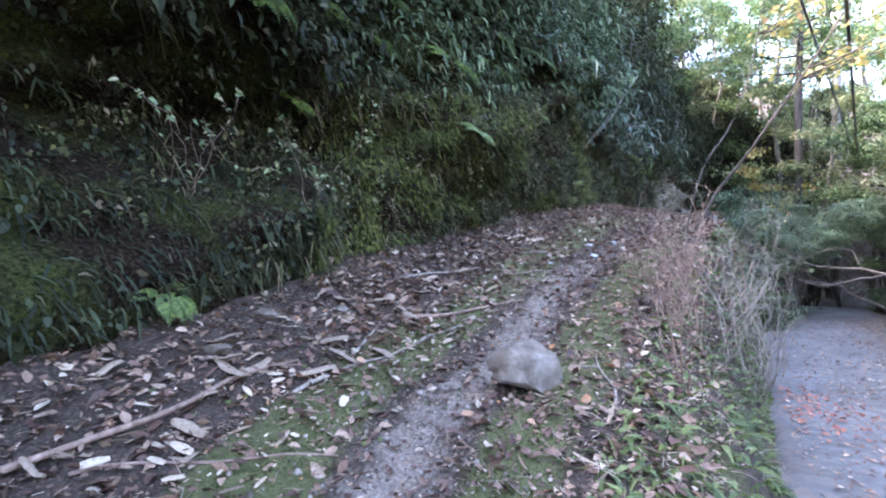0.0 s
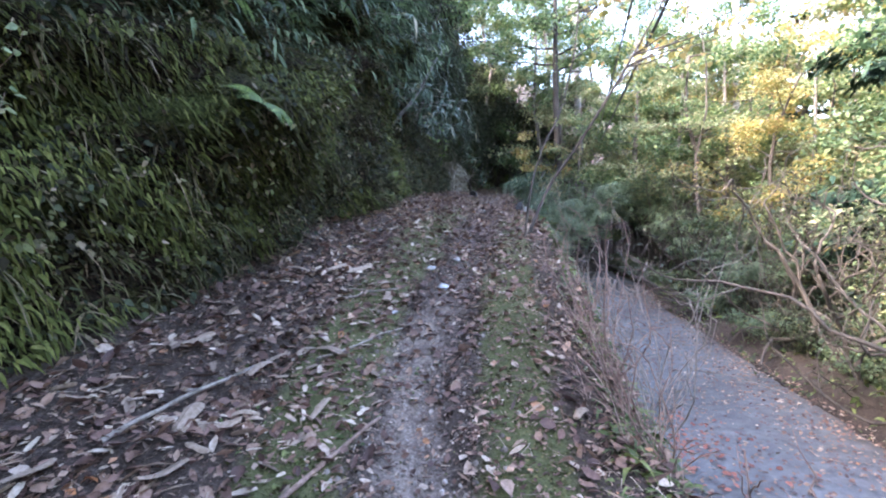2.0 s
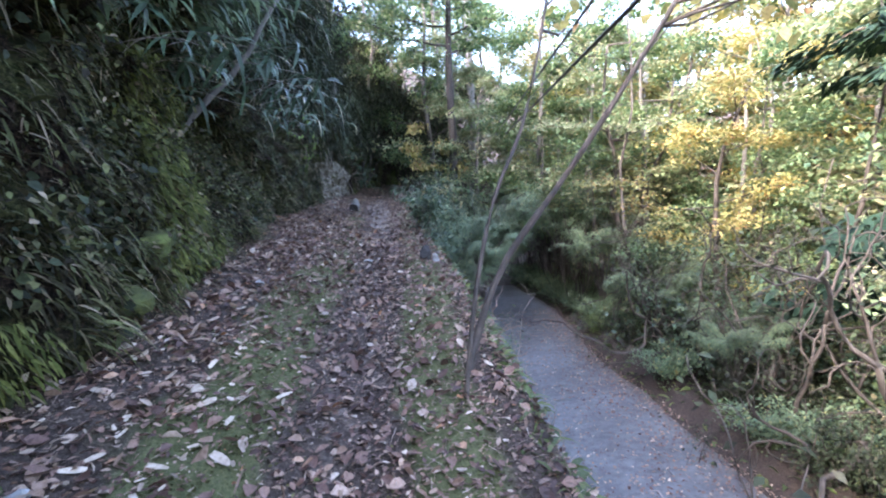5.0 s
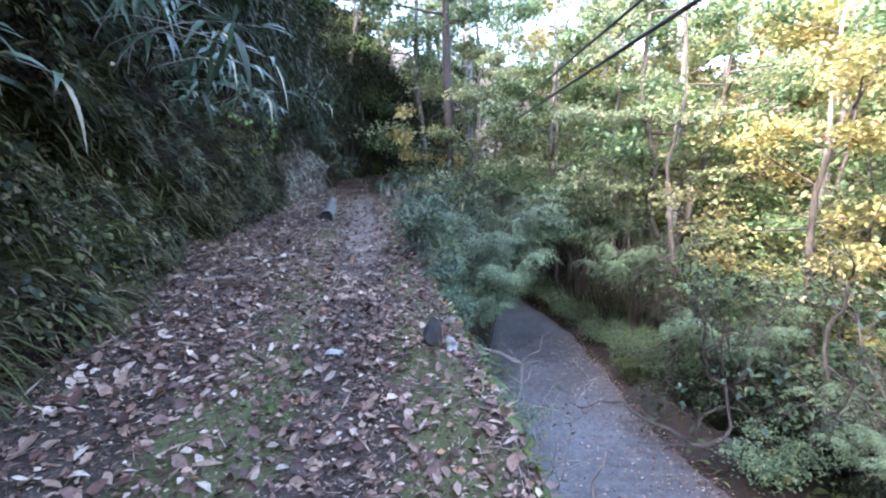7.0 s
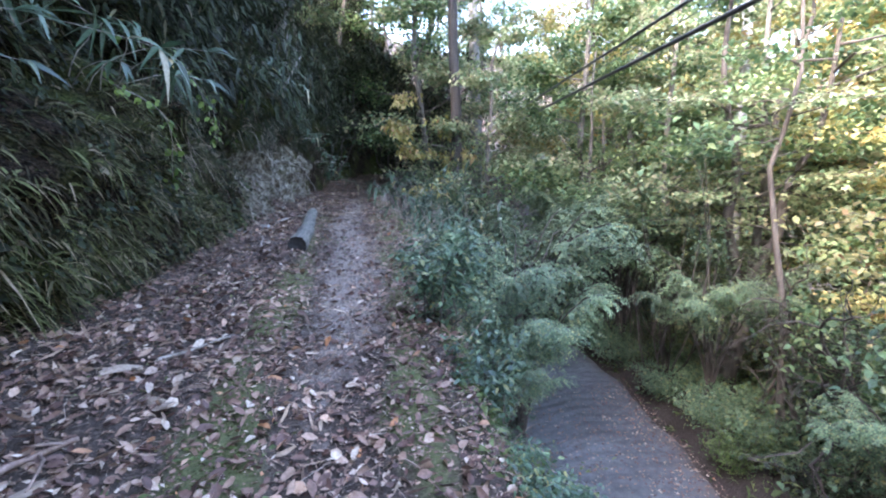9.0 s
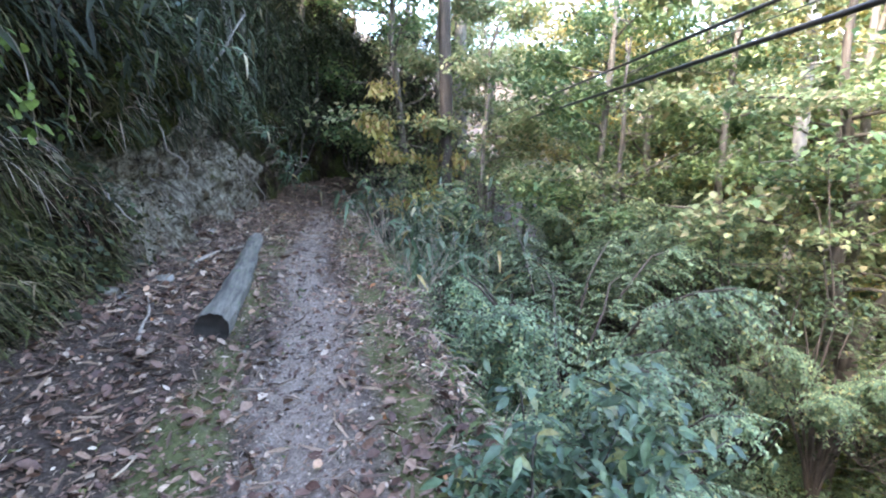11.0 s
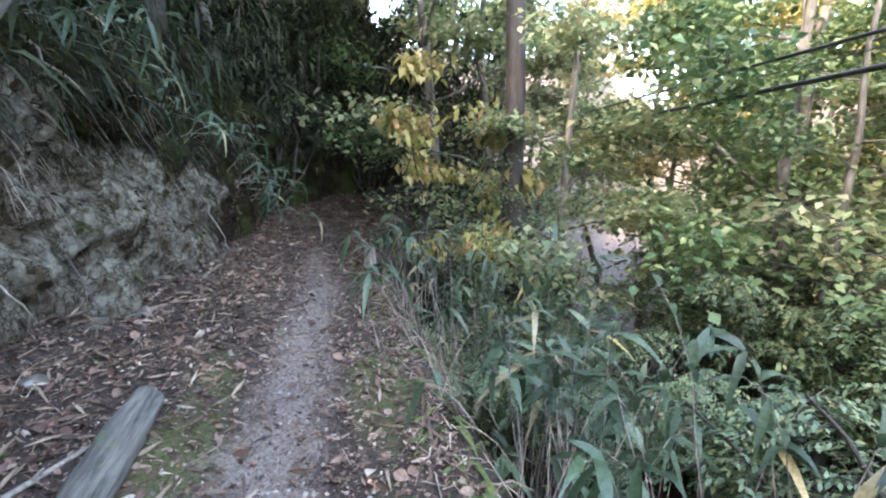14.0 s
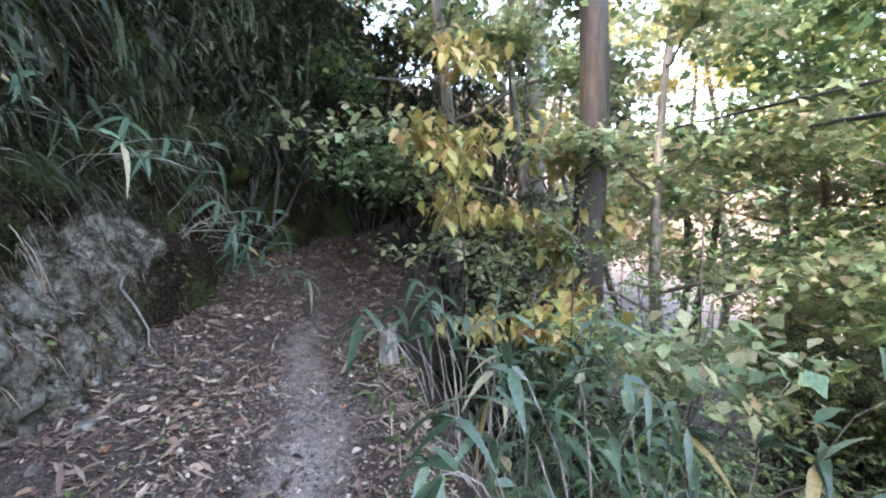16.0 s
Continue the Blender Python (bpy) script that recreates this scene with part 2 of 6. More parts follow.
def stone_mat(name, a, c2, scale=9):
    m, nt, b = node_mat(name)
    tc = nt.nodes.new("ShaderNodeTexCoord").outputs["Object"]
    n1, n2 = noise_tex(nt, scale, 8, 0.7, tc), noise_tex(nt, 2.5, 4, 0.6, tc)
    r = ramp(nt, [(0.3, a), (0.7, c2)])
    nt.links.new(n1.outputs[0], r.inputs[0])
    mk = ramp(nt, [(0.42, (0.62, 0.56, 0.48)), (0.62, (1.05, 1.05, 1.05))])
    nt.links.new(n2.outputs[0], mk.inputs[0])
    nt.links.new(mixed(nt, 1.0, r.outputs[0], mk.outputs[0], 'MULTIPLY'), b.inputs["Base Color"])
    b.inputs["Roughness"].default_value = 0.85
    bump(nt, b, n1.outputs[0], 0.6, 0.03)
    return m


def road_mat():
    """Old concrete lane with shallow cross grooves, leaf dust along its sides."""
    m, nt, b = node_mat("old_concrete")
    pos = position(nt)
    n1, n2, n3 = noise_tex(nt, 0.9, 5, 0.6, pos), noise_tex(nt, 12, 6, 0.7, pos), noise_tex(nt, 90, 4, 0.7, pos)
    r = ramp(nt, [(0.3, (0.065, 0.068, 0.070)), (0.7, (0.15, 0.155, 0.158))])
    nt.links.new(n2.outputs[0], r.inputs[0])
    tone = ramp(nt, [(0.35, (0.72, 0.70, 0.68)), (0.65, (1.12, 1.12, 1.14))])
    nt.links.new(n1.outputs[0], tone.inputs[0])
    c = mixed(nt, 1.0, r.outputs[0], tone.outputs[0], 'MULTIPLY')
    side = nt.nodes.new("ShaderNodeAttribute")
    side.attribute_name = "side"
    ad = nt.nodes.new("ShaderNodeMath")
    ad.operation = 'MULTIPLY_ADD'
    nt.links.new(n2.outputs[0], ad.inputs[0])
    ad.inputs[1].default_value = 0.8
    nt.links.new(side.outputs["Fac"], ad.inputs[2])
    sm = ramp(nt, [(0.85, (0, 0, 0)), (1.1, (1, 1, 1))])
    nt.links.new(ad.outputs[0], sm.inputs[0])
    c = mixed(nt, sm.outputs[0], c, (0.115, 0.09, 0.074))
    nt.links.new(c, b.inputs["Base Color"])
    b.inputs["Roughness"].default_value = 0.8
    ly = nt.nodes.new("ShaderNodeAttribute")
    ly.attribute_name = "along"
    sn = nt.nodes.new("ShaderNodeMath")
    sn.operation = 'SINE'
    nt.links.new(ly.outputs["Fac"], sn.inputs[0])
    hs = nt.nodes.new("ShaderNodeMath")
    hs.operation = 'MULTIPLY_ADD'
    nt.links.new(sn.outputs[0], hs.inputs[0])
    hs.inputs[1].default_value = 0.8
    nt.links.new(n3.outputs[0], hs.inputs[2])
    bump(nt, b, hs.outputs[0], 0.7, 0.01)
    return m


M_GROUND, M_BANK, M_ROAD = ground_mat(), bank_mat(), road_mat()
M_ROCK = stone_mat("weathered_stone", (0.10, 0.082, 0.068), (0.25, 0.215, 0.188))
M_MOSSROCK = stone_mat("mossy_stone", (0.035, 0.045, 0.012), (0.15, 0.18, 0.045), 12)
M_CRAG = stone_mat("broken_rock", (0.035, 0.031, 0.026), (0.30, 0.285, 0.255), 7)
M_PALE = stone_mat("pale_stone", (0.28, 0.30, 0.32), (0.5, 0.52, 0.54), 14)
M_BARK = bark_mat("grey_bark", (0.05, 0.043, 0.037), (0.20, 0.18, 0.155))
M_DARKBARK = bark_mat("dark_bark", (0.025, 0.02, 0.016), (0.10, 0.08, 0.065))
M_TALLBARK = bark_mat("furrowed_bark", (0.014, 0.011, 0.009), (0.06, 0.047, 0.039), 20, 0.15)
M_CEDARBARK = bark_mat("cedar_bark", (0.045, 0.032, 0.026), (0.16, 0.115, 0.09), 22, 0.08)
M_ROT = bark_mat("rotten_wood", (0.006, 0.005, 0.004), (0.025, 0.02, 0.016))
M_LOG = bark_mat("weathered_log", (0.028, 0.027, 0.023), (0.20, 0.185, 0.155), 30, 0.10, -0.35)
M_TWIG = bark_mat("dry_twig", (0.13, 0.105, 0.085), (0.38, 0.33, 0.28), 30)
M_REDTWIG = bark_mat("reddish_twig", (0.13, 0.075, 0.055), (0.36, 0.25, 0.20), 30)
M_POLE = bark_mat("grey_pole", (0.13, 0.125, 0.12), (0.27, 0.262, 0.255), 9, 0.1)
L_LITTER = leaf_mat("fallen_leaves", [(0.0, (0.05, 0.026, 0.021)), (0.3, (0.125, 0.07, 0.055)), (0.58, (0.205, 0.125, 0.094)), (0.84, (0.30, 0.205, 0.155)), (0.96, (0.48, 0.40, 0.33)), (1.0, (0.36, 0.15, 0.06))], 0.6, 0.08)
L_RED = leaf_mat("red_leaves", [(0.0, (0.20, 0.07, 0.05)), (1.0, (0.38, 0.16, 0.12))], 0.6, 0.1)
L_CHIP = leaf_mat("wood_chips", [(0.0, (0.16, 0.115, 0.09)), (0.45, (0.31, 0.24, 0.185)), (1.0, (0.50, 0.42, 0.34))], 0.7, 0.0)
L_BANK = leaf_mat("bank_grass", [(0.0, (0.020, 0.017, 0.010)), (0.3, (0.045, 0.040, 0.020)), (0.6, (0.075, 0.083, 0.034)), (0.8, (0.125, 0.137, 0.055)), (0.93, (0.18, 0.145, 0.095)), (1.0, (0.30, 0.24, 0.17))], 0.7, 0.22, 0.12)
L_MOSS = leaf_mat("moss_tufts", [(0.0, (0.04, 0.05, 0.014)), (0.6, (0.085, 0.10, 0.028)), (1.0, (0.16, 0.17, 0.055))], 0.8, 0.2, 0.1)
L_TRAILMOSS = leaf_mat("trail_moss", [(0.0, (0.035, 0.040, 0.018)), (0.6, (0.08, 0.085, 0.035)), (1.0, (0.16, 0.145, 0.07))], 0.85, 0.15, 0.1)
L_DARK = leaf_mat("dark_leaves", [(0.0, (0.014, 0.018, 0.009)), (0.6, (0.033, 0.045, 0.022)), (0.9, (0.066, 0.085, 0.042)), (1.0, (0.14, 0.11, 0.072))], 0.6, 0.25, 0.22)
# bamboo leaf colour raised to stand in for haze
L_HAZYBAMBOO = leaf_mat("hazy_bamboo", [(0.0, (0.04, 0.065, 0.036)), (0.6, (0.10, 0.15, 0.078)), (1.0, (0.19, 0.25, 0.13))], 0.55, 0.3, 0.3)
L_FERN = leaf_mat("fresh_leaves", [(0.0, (0.07, 0.12, 0.03)), (0.6, (0.13, 0.20, 0.05)), (1.0, (0.22, 0.30, 0.07))], 0.5, 0.4)
L_BLUE = leaf_mat("shrub_leaves", [(0.0, (0.035, 0.07, 0.045)), (0.5, (0.075, 0.135, 0.08)), (0.85, (0.13, 0.20, 0.11)), (1.0, (0.24, 0.22, 0.07))], 0.42, 0.3, 0.5)
L_SASA = leaf_mat("bamboo_leaves", [(0.0, (0.028, 0.055, 0.028)), (0.5, (0.06, 0.105, 0.058)), (0.85, (0.12, 0.175, 0.11)), (0.94, (0.30, 0.27, 0.17)), (1.0, (0.42, 0.31, 0.12))], 0.42, 0.28, 0.45)
L_YELLOW = leaf_mat("yellow_leaves", [(0.0, (0.26, 0.28, 0.10)), (0.5, (0.43, 0.38, 0.14)), (0.9, (0.52, 0.41, 0.17)), (1.0, (0.50, 0.27, 0.15))], 0.5, 0.45)
L_GOLD = leaf_mat("golden_leaves", [(0.0, (0.30, 0.29, 0.09)), (0.5, (0.46, 0.39, 0.14)), (0.85, (0.53, 0.38, 0.18)), (1.0, (0.50, 0.21, 0.14))], 0.5, 0.45)
L_AUTUMN = leaf_mat("turning_leaves", [(0.0, (0.13, 0.21, 0.11)), (0.4, (0.24, 0.31, 0.16)), (0.78, (0.37, 0.39, 0.22)), (1.0, (0.43, 0.35, 0.23))], 0.5, 0.45)
L_GREEN = leaf_mat("woodland_leaves", [(0.0, (0.06, 0.12, 0.06)), (0.5, (0.13, 0.21, 0.095)), (1.0, (0.26, 0.31, 0.13))], 0.5, 0.4)
L_SPRAY = leaf_mat("layered_sprays", [(0.0, (0.08, 0.14, 0.085)), (0.5, (0.16, 0.245, 0.14)), (0.9, (0.26, 0.34, 0.19)), (1.0, (0.38, 0.35, 0.14))], 0.45, 0.35, 0.45)
L_REDSTALK = leaf_mat("reddish_stalks", [(0.0, (0.13, 0.08, 0.065)), (0.6, (0.26, 0.17, 0.14)), (1.0, (0.42, 0.32, 0.27))], 0.7, 0.1)
L_BAMBOOLITTER = leaf_mat("dry_bamboo_leaves", [(0.0, (0.07, 0.043, 0.032)), (0.5, (0.16, 0.105, 0.075)), (0.88, (0.28, 0.20, 0.145)), (1.0, (0.48, 0.39, 0.30))], 0.65, 0.08)
L_CEDAR = leaf_mat("cedar_sprays", [(0.0, (0.013, 0.028, 0.02)), (0.6, (0.028, 0.058, 0.038)), (1.0, (0.055, 0.095, 0.06))], 0.7, 0.12, 0.12)
L_STRAW = leaf_mat("dry_stalks", [(0.0, (0.20, 0.145, 0.115)), (0.6, (0.36, 0.28, 0.23)), (1.0, (0.50, 0.43, 0.37))], 0.7, 0.15)
L_GRAVEL = leaf_mat("gravel_stones", [(0.0, (0.075, 0.062, 0.054)), (0.6, (0.18, 0.155, 0.138)), (1.0, (0.34, 0.305, 0.28))], 0.85, 0.0, 0.2)
L_HERB = leaf_mat("trail_herbs", [(0.0, (0.05, 0.08, 0.025)), (0.6, (0.10, 0.14, 0.045)), (1.0, (0.17, 0.20, 0.07))], 0.5, 0.3)

# ---- the lie of the land ----
TRAIL = [(0.2, -40, -1.6), (0.0, -2, -0.2), (-0.05, 0.6, 0.1), (-0.08, 1.5, 0.3), (0.1, 2.2, 0.45), (0.64, 3.0, 0.64), (1.25, 4.0, 0.89),
         (2.94, 6.4, 1.5), (4.73, 9.04, 1.9), (6.48, 11.8, 2.12), (7.92, 13.93, 2.37), (9.47, 16.45, 2.54), (10.75, 18.55, 2.66),
         (12.1, 20.6, 2.74), (13.9, 22.3, 3.0), (17, 23.8, 3.3), (60, 40, 6.5)]


def spline(points, step=0.3):
    """A smooth line through the points."""
    q = np.array(points, float)
    q = np.concatenate([q[:1], q, q[-1:]])
    out = []
    for i in range(1, len(q) - 2):
        a, b, c, d = q[i - 1], q[i], q[i + 1], q[i + 2]
        span = np.linalg.norm(c - b)
        n = max(2, int(min(span, 12) / step))
        m0 = (c - a) * span / max(np.linalg.norm(c - a), 1e-6)
        m1 = (d - b) * span / max(np.linalg.norm(d - b), 1e-6)
        for t in np.arange(n) / n:
            out.append((2 * t**3 - 3 * t**2 + 1) * b + (t**3 - 2 * t**2 + t) * m0 + (-2 * t**3 + 3 * t**2) * c + (t**3 - t**2) * m1)
    out.append(q[-1])
    return np.array(out)


LINE = spline(TRAIL)
ALONG = np.r_[0, np.cumsum(np.linalg.norm(np.diff(LINE[:, :2], axis=0), axis=1))]
ALONG -= ALONG[np.argmin(np.hypot(LINE[:, 0], LINE[:, 1]))]


def strip(x, y):
    """Distance along the trail and to its right, for arrays of places."""
    x, y = np.asarray(x, float), np.asarray(y, float)
    best = np.full(x.shape, 1e9)
    s, u = np.zeros(x.shape), np.zeros(x.shape)
    for i in range(len(LINE) - 1):
        a, d = LINE[i, :2], LINE[i + 1, :2] - LINE[i, :2]
        span = np.hypot(*d)
        k = ((x - a[0]) * d[0] + (y - a[1]) * d[1]) / span**2
        kc = np.clip(k, 0, 1)
        dx, dy = x - a[0] - kc * d[0], y - a[1] - kc * d[1]
        r = np.hypot(dx, dy)
        hit = r < best
        best = np.where(hit, r, best)
        s = np.where(hit, ALONG[i] + kc * span, s)
        u = np.where(hit, np.sign(dx * d[1] - dy * d[0]) * r, u)
    return s, u


def spot(s, u):
    """The place at a distance along the trail and to its right."""
    s, u = np.asarray(s, float), np.asarray(u, float)
    x, y = np.interp(s, ALONG, LINE[:, 0]), np.interp(s, ALONG, LINE[:, 1])
    x2, y2 = np.interp(s + 0.4, ALONG, LINE[:, 0]), np.interp(s + 0.4, ALONG, LINE[:, 1])
    x1, y1 = np.interp(s - 0.4, ALONG, LINE[:, 0]), np.interp(s - 0.4, ALONG, LINE[:, 1])
    dx, dy = x2 - x1, y2 - y1
    r = np.hypot(dx, dy)
    return x + u * dy / r, y - u * dx / r


def knots(*pairs):
    a = np.array(pairs, float)
    return lambda s: np.interp(s, a[:, 0], a[:, 1])


trail_z = lambda s: np.interp(s, ALONG, LINE[:, 2])
bank_foot = knots((-6, 3.2), (0, 2.5), (2, 2.05), (4, 2.0), (6, 1.75), (7.5, 1.55), (9.5, 1.6), (12, 1.75), (15, 1.8), (17, 1.58), (20, 1.58), (22, 1.32), (24, 1.1), (26, 1.1), (30, 1.3))
bank_rise = knots((0, 0.4), (3, 0.55), (6, 0.45), (9, 0.45), (12, 0.42), (16, 0.30), (22, 0.22))
mid_u = knots((-2, 0), (0, -0.12), (2.2, -0.25), (4.5, -0.38), (6.5, -0.40), (9.4, -0.34), (10.2, -0.24), (14, -0.2), (19, -0.2), (21.5, 0.0), (26, 0))  # the trodden line
edge_u = knots((-6, 1.0), (0, 0.9), (3, 0.66), (8, 0.6), (11, 0.55), (14, 0.6), (17, 0.62), (20, 0.6), (25, 0.8))
road_left = knots((-6, 2.2), (0, 2.1), (2.5, 1.75), (5, 1.35), (8, 1.25), (12, 1.3), (15, 1.5), (18, 2.5), (25, 2.7))
road_right = knots((-6, 4.6), (0, 4.4), (3, 3.8), (5, 3.5), (7, 3.38), (12, 3.75), (15, 4.05), (18, 4.7), (25, 5.0))
road_z = knots((-8, -0.25), (0, -0.2), (4, -0.3), (8, -0.38), (16, -0.6), (25, -0.9))


def fbm(x, y, seed=0.0, octaves=4):
    """Cheap uneven waves."""
    out, a, f = np.zeros(np.shape(x)), 1.0, 1.0
    for k in range(octaves):
        p = seed + k * 1.7
        out += a * (np.sin(f * (x * 1.3 + y * 0.7) + p) * np.cos(f * (y * 1.1 - x * 0.5) + 2.1 * p) + 0.5 * np.sin(f * (x * 0.6 - y * 1.9) + 3.3 * p))
        a, f = a * 0.5, f * 2.07
    return out


def land(x, y):
    """The height of the ground."""
    s, u = strip(x, y)
    zt, zr = trail_z(s), road_z(s)
    d = -u
    foot, rise = bank_foot(s), bank_rise(s)
    q = np.clip((d - 0.25) / (foot - 0.25), 0, 1)
    left = zt + rise * q**1.3 + np.clip(d - foot, 0, 30) * 0.6
    e, a, b = edge_u(s), road_left(s), road_right(s)
    fall = smooth((u - e) / np.maximum(a - e, 0.2))
    right = zt * (1 - fall) + (zr - 0.03) * fall - 0.05 * np.clip(u / e, 0, 1) ** 2 * (1 - fall)
    out = u - b
    right = right + 0.16 * smooth(out / 0.45) - 0.42 * np.clip(out - 0.6, 0, 11) + 0.75 * np.clip(out - 24, 0, 34)
    z = np.where(u < 0, left, right)
    on_road = smooth((u - a + 0.15) / 0.15) * smooth((b - u + 0.15) / 0.15)
    z = z + (1 - on_road) * 0.018 * fbm(x * 5, y * 5, 1.0, 3) + 0.06 * fbm(x * 0.6, y * 0.6, 4.0, 3) * smooth((np.abs(u) - 5) / 6)
    return z - 0.03 * np.exp(-((u - mid_u(s)) / 0.2) ** 2)


def axis(lo, hi, step, far):
    core = np.arange(lo, hi, step)
    grow = step * np.cumsum(1.13 ** np.arange(1, 60))
    grow = grow[grow < far]
    return np.r_[lo - grow[::-1], core, core[-1] + grow]


gx, gy = axis(-4.5, 15.5, 0.1, 900), axis(-3.5, 25, 0.1, 900)
X, Y = np.meshgrid(gx, gy)
Z = land(X, Y)
S, U = strip(X, Y)
ny, nx = X.shape
idx = np.arange(ny * nx).reshape(ny, nx)
quads = np.stack([idx[:-1, :-1], idx[:-1, 1:], idx[1:, 1:], idx[1:, :-1]], -1).reshape(-1, 4)
wander = mid_u(S) + 0.05 * np.sin(S * 0.9) + 0.05 * np.sin(S * 2.3)
bare = knots((0, 0.62), (4, 0.55), (7, 0.3), (12.5, 0.25), (14.5, 0.55), (20.5, 0.62), (24, 0.5), (26, 0.1))
halfway = knots((0, 0.26), (8, 0.24), (13, 0.28), (15, 0.5), (20, 0.32), (25, 0.3))
worn = np.exp(-((U - wander) / halfway(S)) ** 2) * bare(S)
green = ((0.46 + 0.26 * (S < 11)) * np.exp(-((np.abs(U - mid_u(S)) - 0.5) / 0.25) ** 2) + 0.25 * (U > 0.8) * (U < road_left(S)) * (S < 15.5)) * (1 - 0.9 * smooth((S - 20) / 2) * (U < 2)) - 0.5 * smooth((S - 20) / 2) * (U < 2)
ground = new("ground", mesh_of("ground", np.stack([X, Y, Z], -1).reshape(-1, 3), quads, M_GROUND, True, [("worn", worn.ravel()), ("green", green.ravel())]))
tagged(ground, "uneven forest floor of brown soil and moss with a trodden earth trail", "ground", kind="structure")

# the concrete lane below
rs_ = np.arange(-14, 22.5, 0.05)
across = np.linspace(0, 1, 17)
rs2, rw = np.meshgrid(rs_, across, indexing="ij")
ru = road_left(rs2) - 0.12 + (road_right(rs2) - road_left(rs2) + 0.12) * rw + 0.09 * fbm(rs2 * 1.7, rw * 3, 2.0, 3) * (np.abs(rw - 0.5) > 0.45)
rx, ry = spot(rs2, ru)
rz = road_z(rs2) + 0.03 + 0.03 * np.sin(rw * np.pi) + 0.008 * fbm(rx * 1.5, ry * 1.5, 9.0, 2) - 0.10 * (np.abs(rw - 0.5) > 0.49)
n1, n2 = rs2.shape
ridx = np.arange(n1 * n2).reshape(n1, n2)
rq = np.stack([ridx[:-1, :-1], ridx[1:, :-1], ridx[1:, 1:], ridx[:-1, 1:]], -1).reshape(-1, 4)[:, ::-1]
road = new("road", mesh_of("road", np.stack([rx, ry, rz], -1).reshape(-1, 3), rq, M_ROAD, True, [("side", np.abs(rw - 0.5).ravel() * 1.2), ("along", (rs2 * 26 + np.abs(rw - 0.5) * 14).ravel())]))
tagged(road, "narrow old grey concrete lane with leaf dust along its edges", "road", kind="structure")

# the steep bank above the trail
PROFILE = np.array([(-0.05, -0.35), (0.02, 0.0), (0.06, 0.35), (0.10, 0.75), (0.16, 1.2), (0.26, 1.7), (0.45, 2.3), (0.65, 3.0), (0.95, 3.8), (1.4, 4.8), (2.2, 6.0), (4.2, 8.0), (8, 11.0), (18, 15.0), (60, 22)])
hs = np.r_[np.arange(-0.35, 4.0, 0.055), np.linspace(4.1, 8, 14), 10, 13, 18, 22]
bs, bh = np.meshgrid(np.r_[np.arange(-12, 15.5, 0.075), np.arange(15.5, 26, 0.04), np.arange(26, 34, 0.1)], hs, indexing="ij")
cut = smooth((bs - 16.2) / 2.6) * smooth((26.0 - bs) / 5.0)


def planes(s, h, ws, wh, depth, seed):
    """Broken rock as many tilted flat faces, with a crack where two of them meet."""
    a = (s + 0.05 * fbm(s * 2.6, h * 2.9, 31.0 + seed, 3)) / ws
    b = (h + 0.05 * fbm(s * 2.3, h * 3.1, 33.0 + seed, 3)) / wh
    near, second, out = np.full(np.shape(a), 9.0), np.full(np.shape(a), 9.0), np.zeros(np.shape(a))
    for i in (-1, 0, 1):
        for j in (-1, 0, 1):
            ci, cj = np.floor(a) + i, np.floor(b) + j
            r1, r2, r3, r4, r5 = (np.sin(ci * k1 + cj * k2 + seed) * 4375.5 % 1.0 for k1, k2 in ((12.99, 78.23), (39.35, 11.13), (73.16, 52.23), (27.61, 95.43), (61.71, 33.97)))
            da, db = a - ci - 0.15 - 0.7 * r1, b - cj - 0.15 - 0.7 * r2
            dist = np.hypot(da, db)
            face = depth * (r3 - 0.5 + 0.9 * (r4 - 0.5) * da + 0.9 * (r5 - 0.65) * db)
            second = np.minimum(second, np.maximum(dist, near))
            out = np.where(dist < near, face, out)
            near = np.minimum(near, dist)
    return out - 0.35 * depth * np.exp(-((second - near) / 0.07) ** 2)


def bank_u(s, h):
    """How far left of the trail the bank's face stands at a height above its foot."""
    cutting = smooth((s - 16.2) / 2.6) * smooth((26.0 - s) / 5.0)
    w = np.interp(h, PROFILE[:, 1], PROFILE[:, 0])
    hang = 0.22 * np.exp(-((h - 1.7) / 0.6) ** 2) * cutting - 0.14 * np.exp(-((h - 0.9) / 0.35) ** 2) * cutting
    lump = (0.17 + 0.07 * smooth((16 - s) / 3)) * fbm(s * 1.1, h * 1.3, 5.0, 4) + 0.09 * fbm(s * 3.7, h * 3.9, 8.0, 3)
    hollow = 0.5 * np.exp(-((h - 1.35) / 0.6) ** 2) * smooth((s + 3) / 2) * smooth((5.2 - s) / 2.2)
    crag = planes(s, h, 0.46, 0.36, 0.20, 1.0) + planes(s, h, 0.17, 0.15, 0.07, 7.0) + 0.02
    return -(bank_foot(s) + w - hang + hollow) - lump * np.clip(0.3 + h * 0.7, 0.25, 1.6) + crag * cutting * smooth((1.9 - h) / 0.6)


def bank_place(s, h):
    u = bank_u(s, h)
    x, y = spot(s, u)
    return np.stack([x, y, trail_z(s) + bank_rise(s) + h], -1)


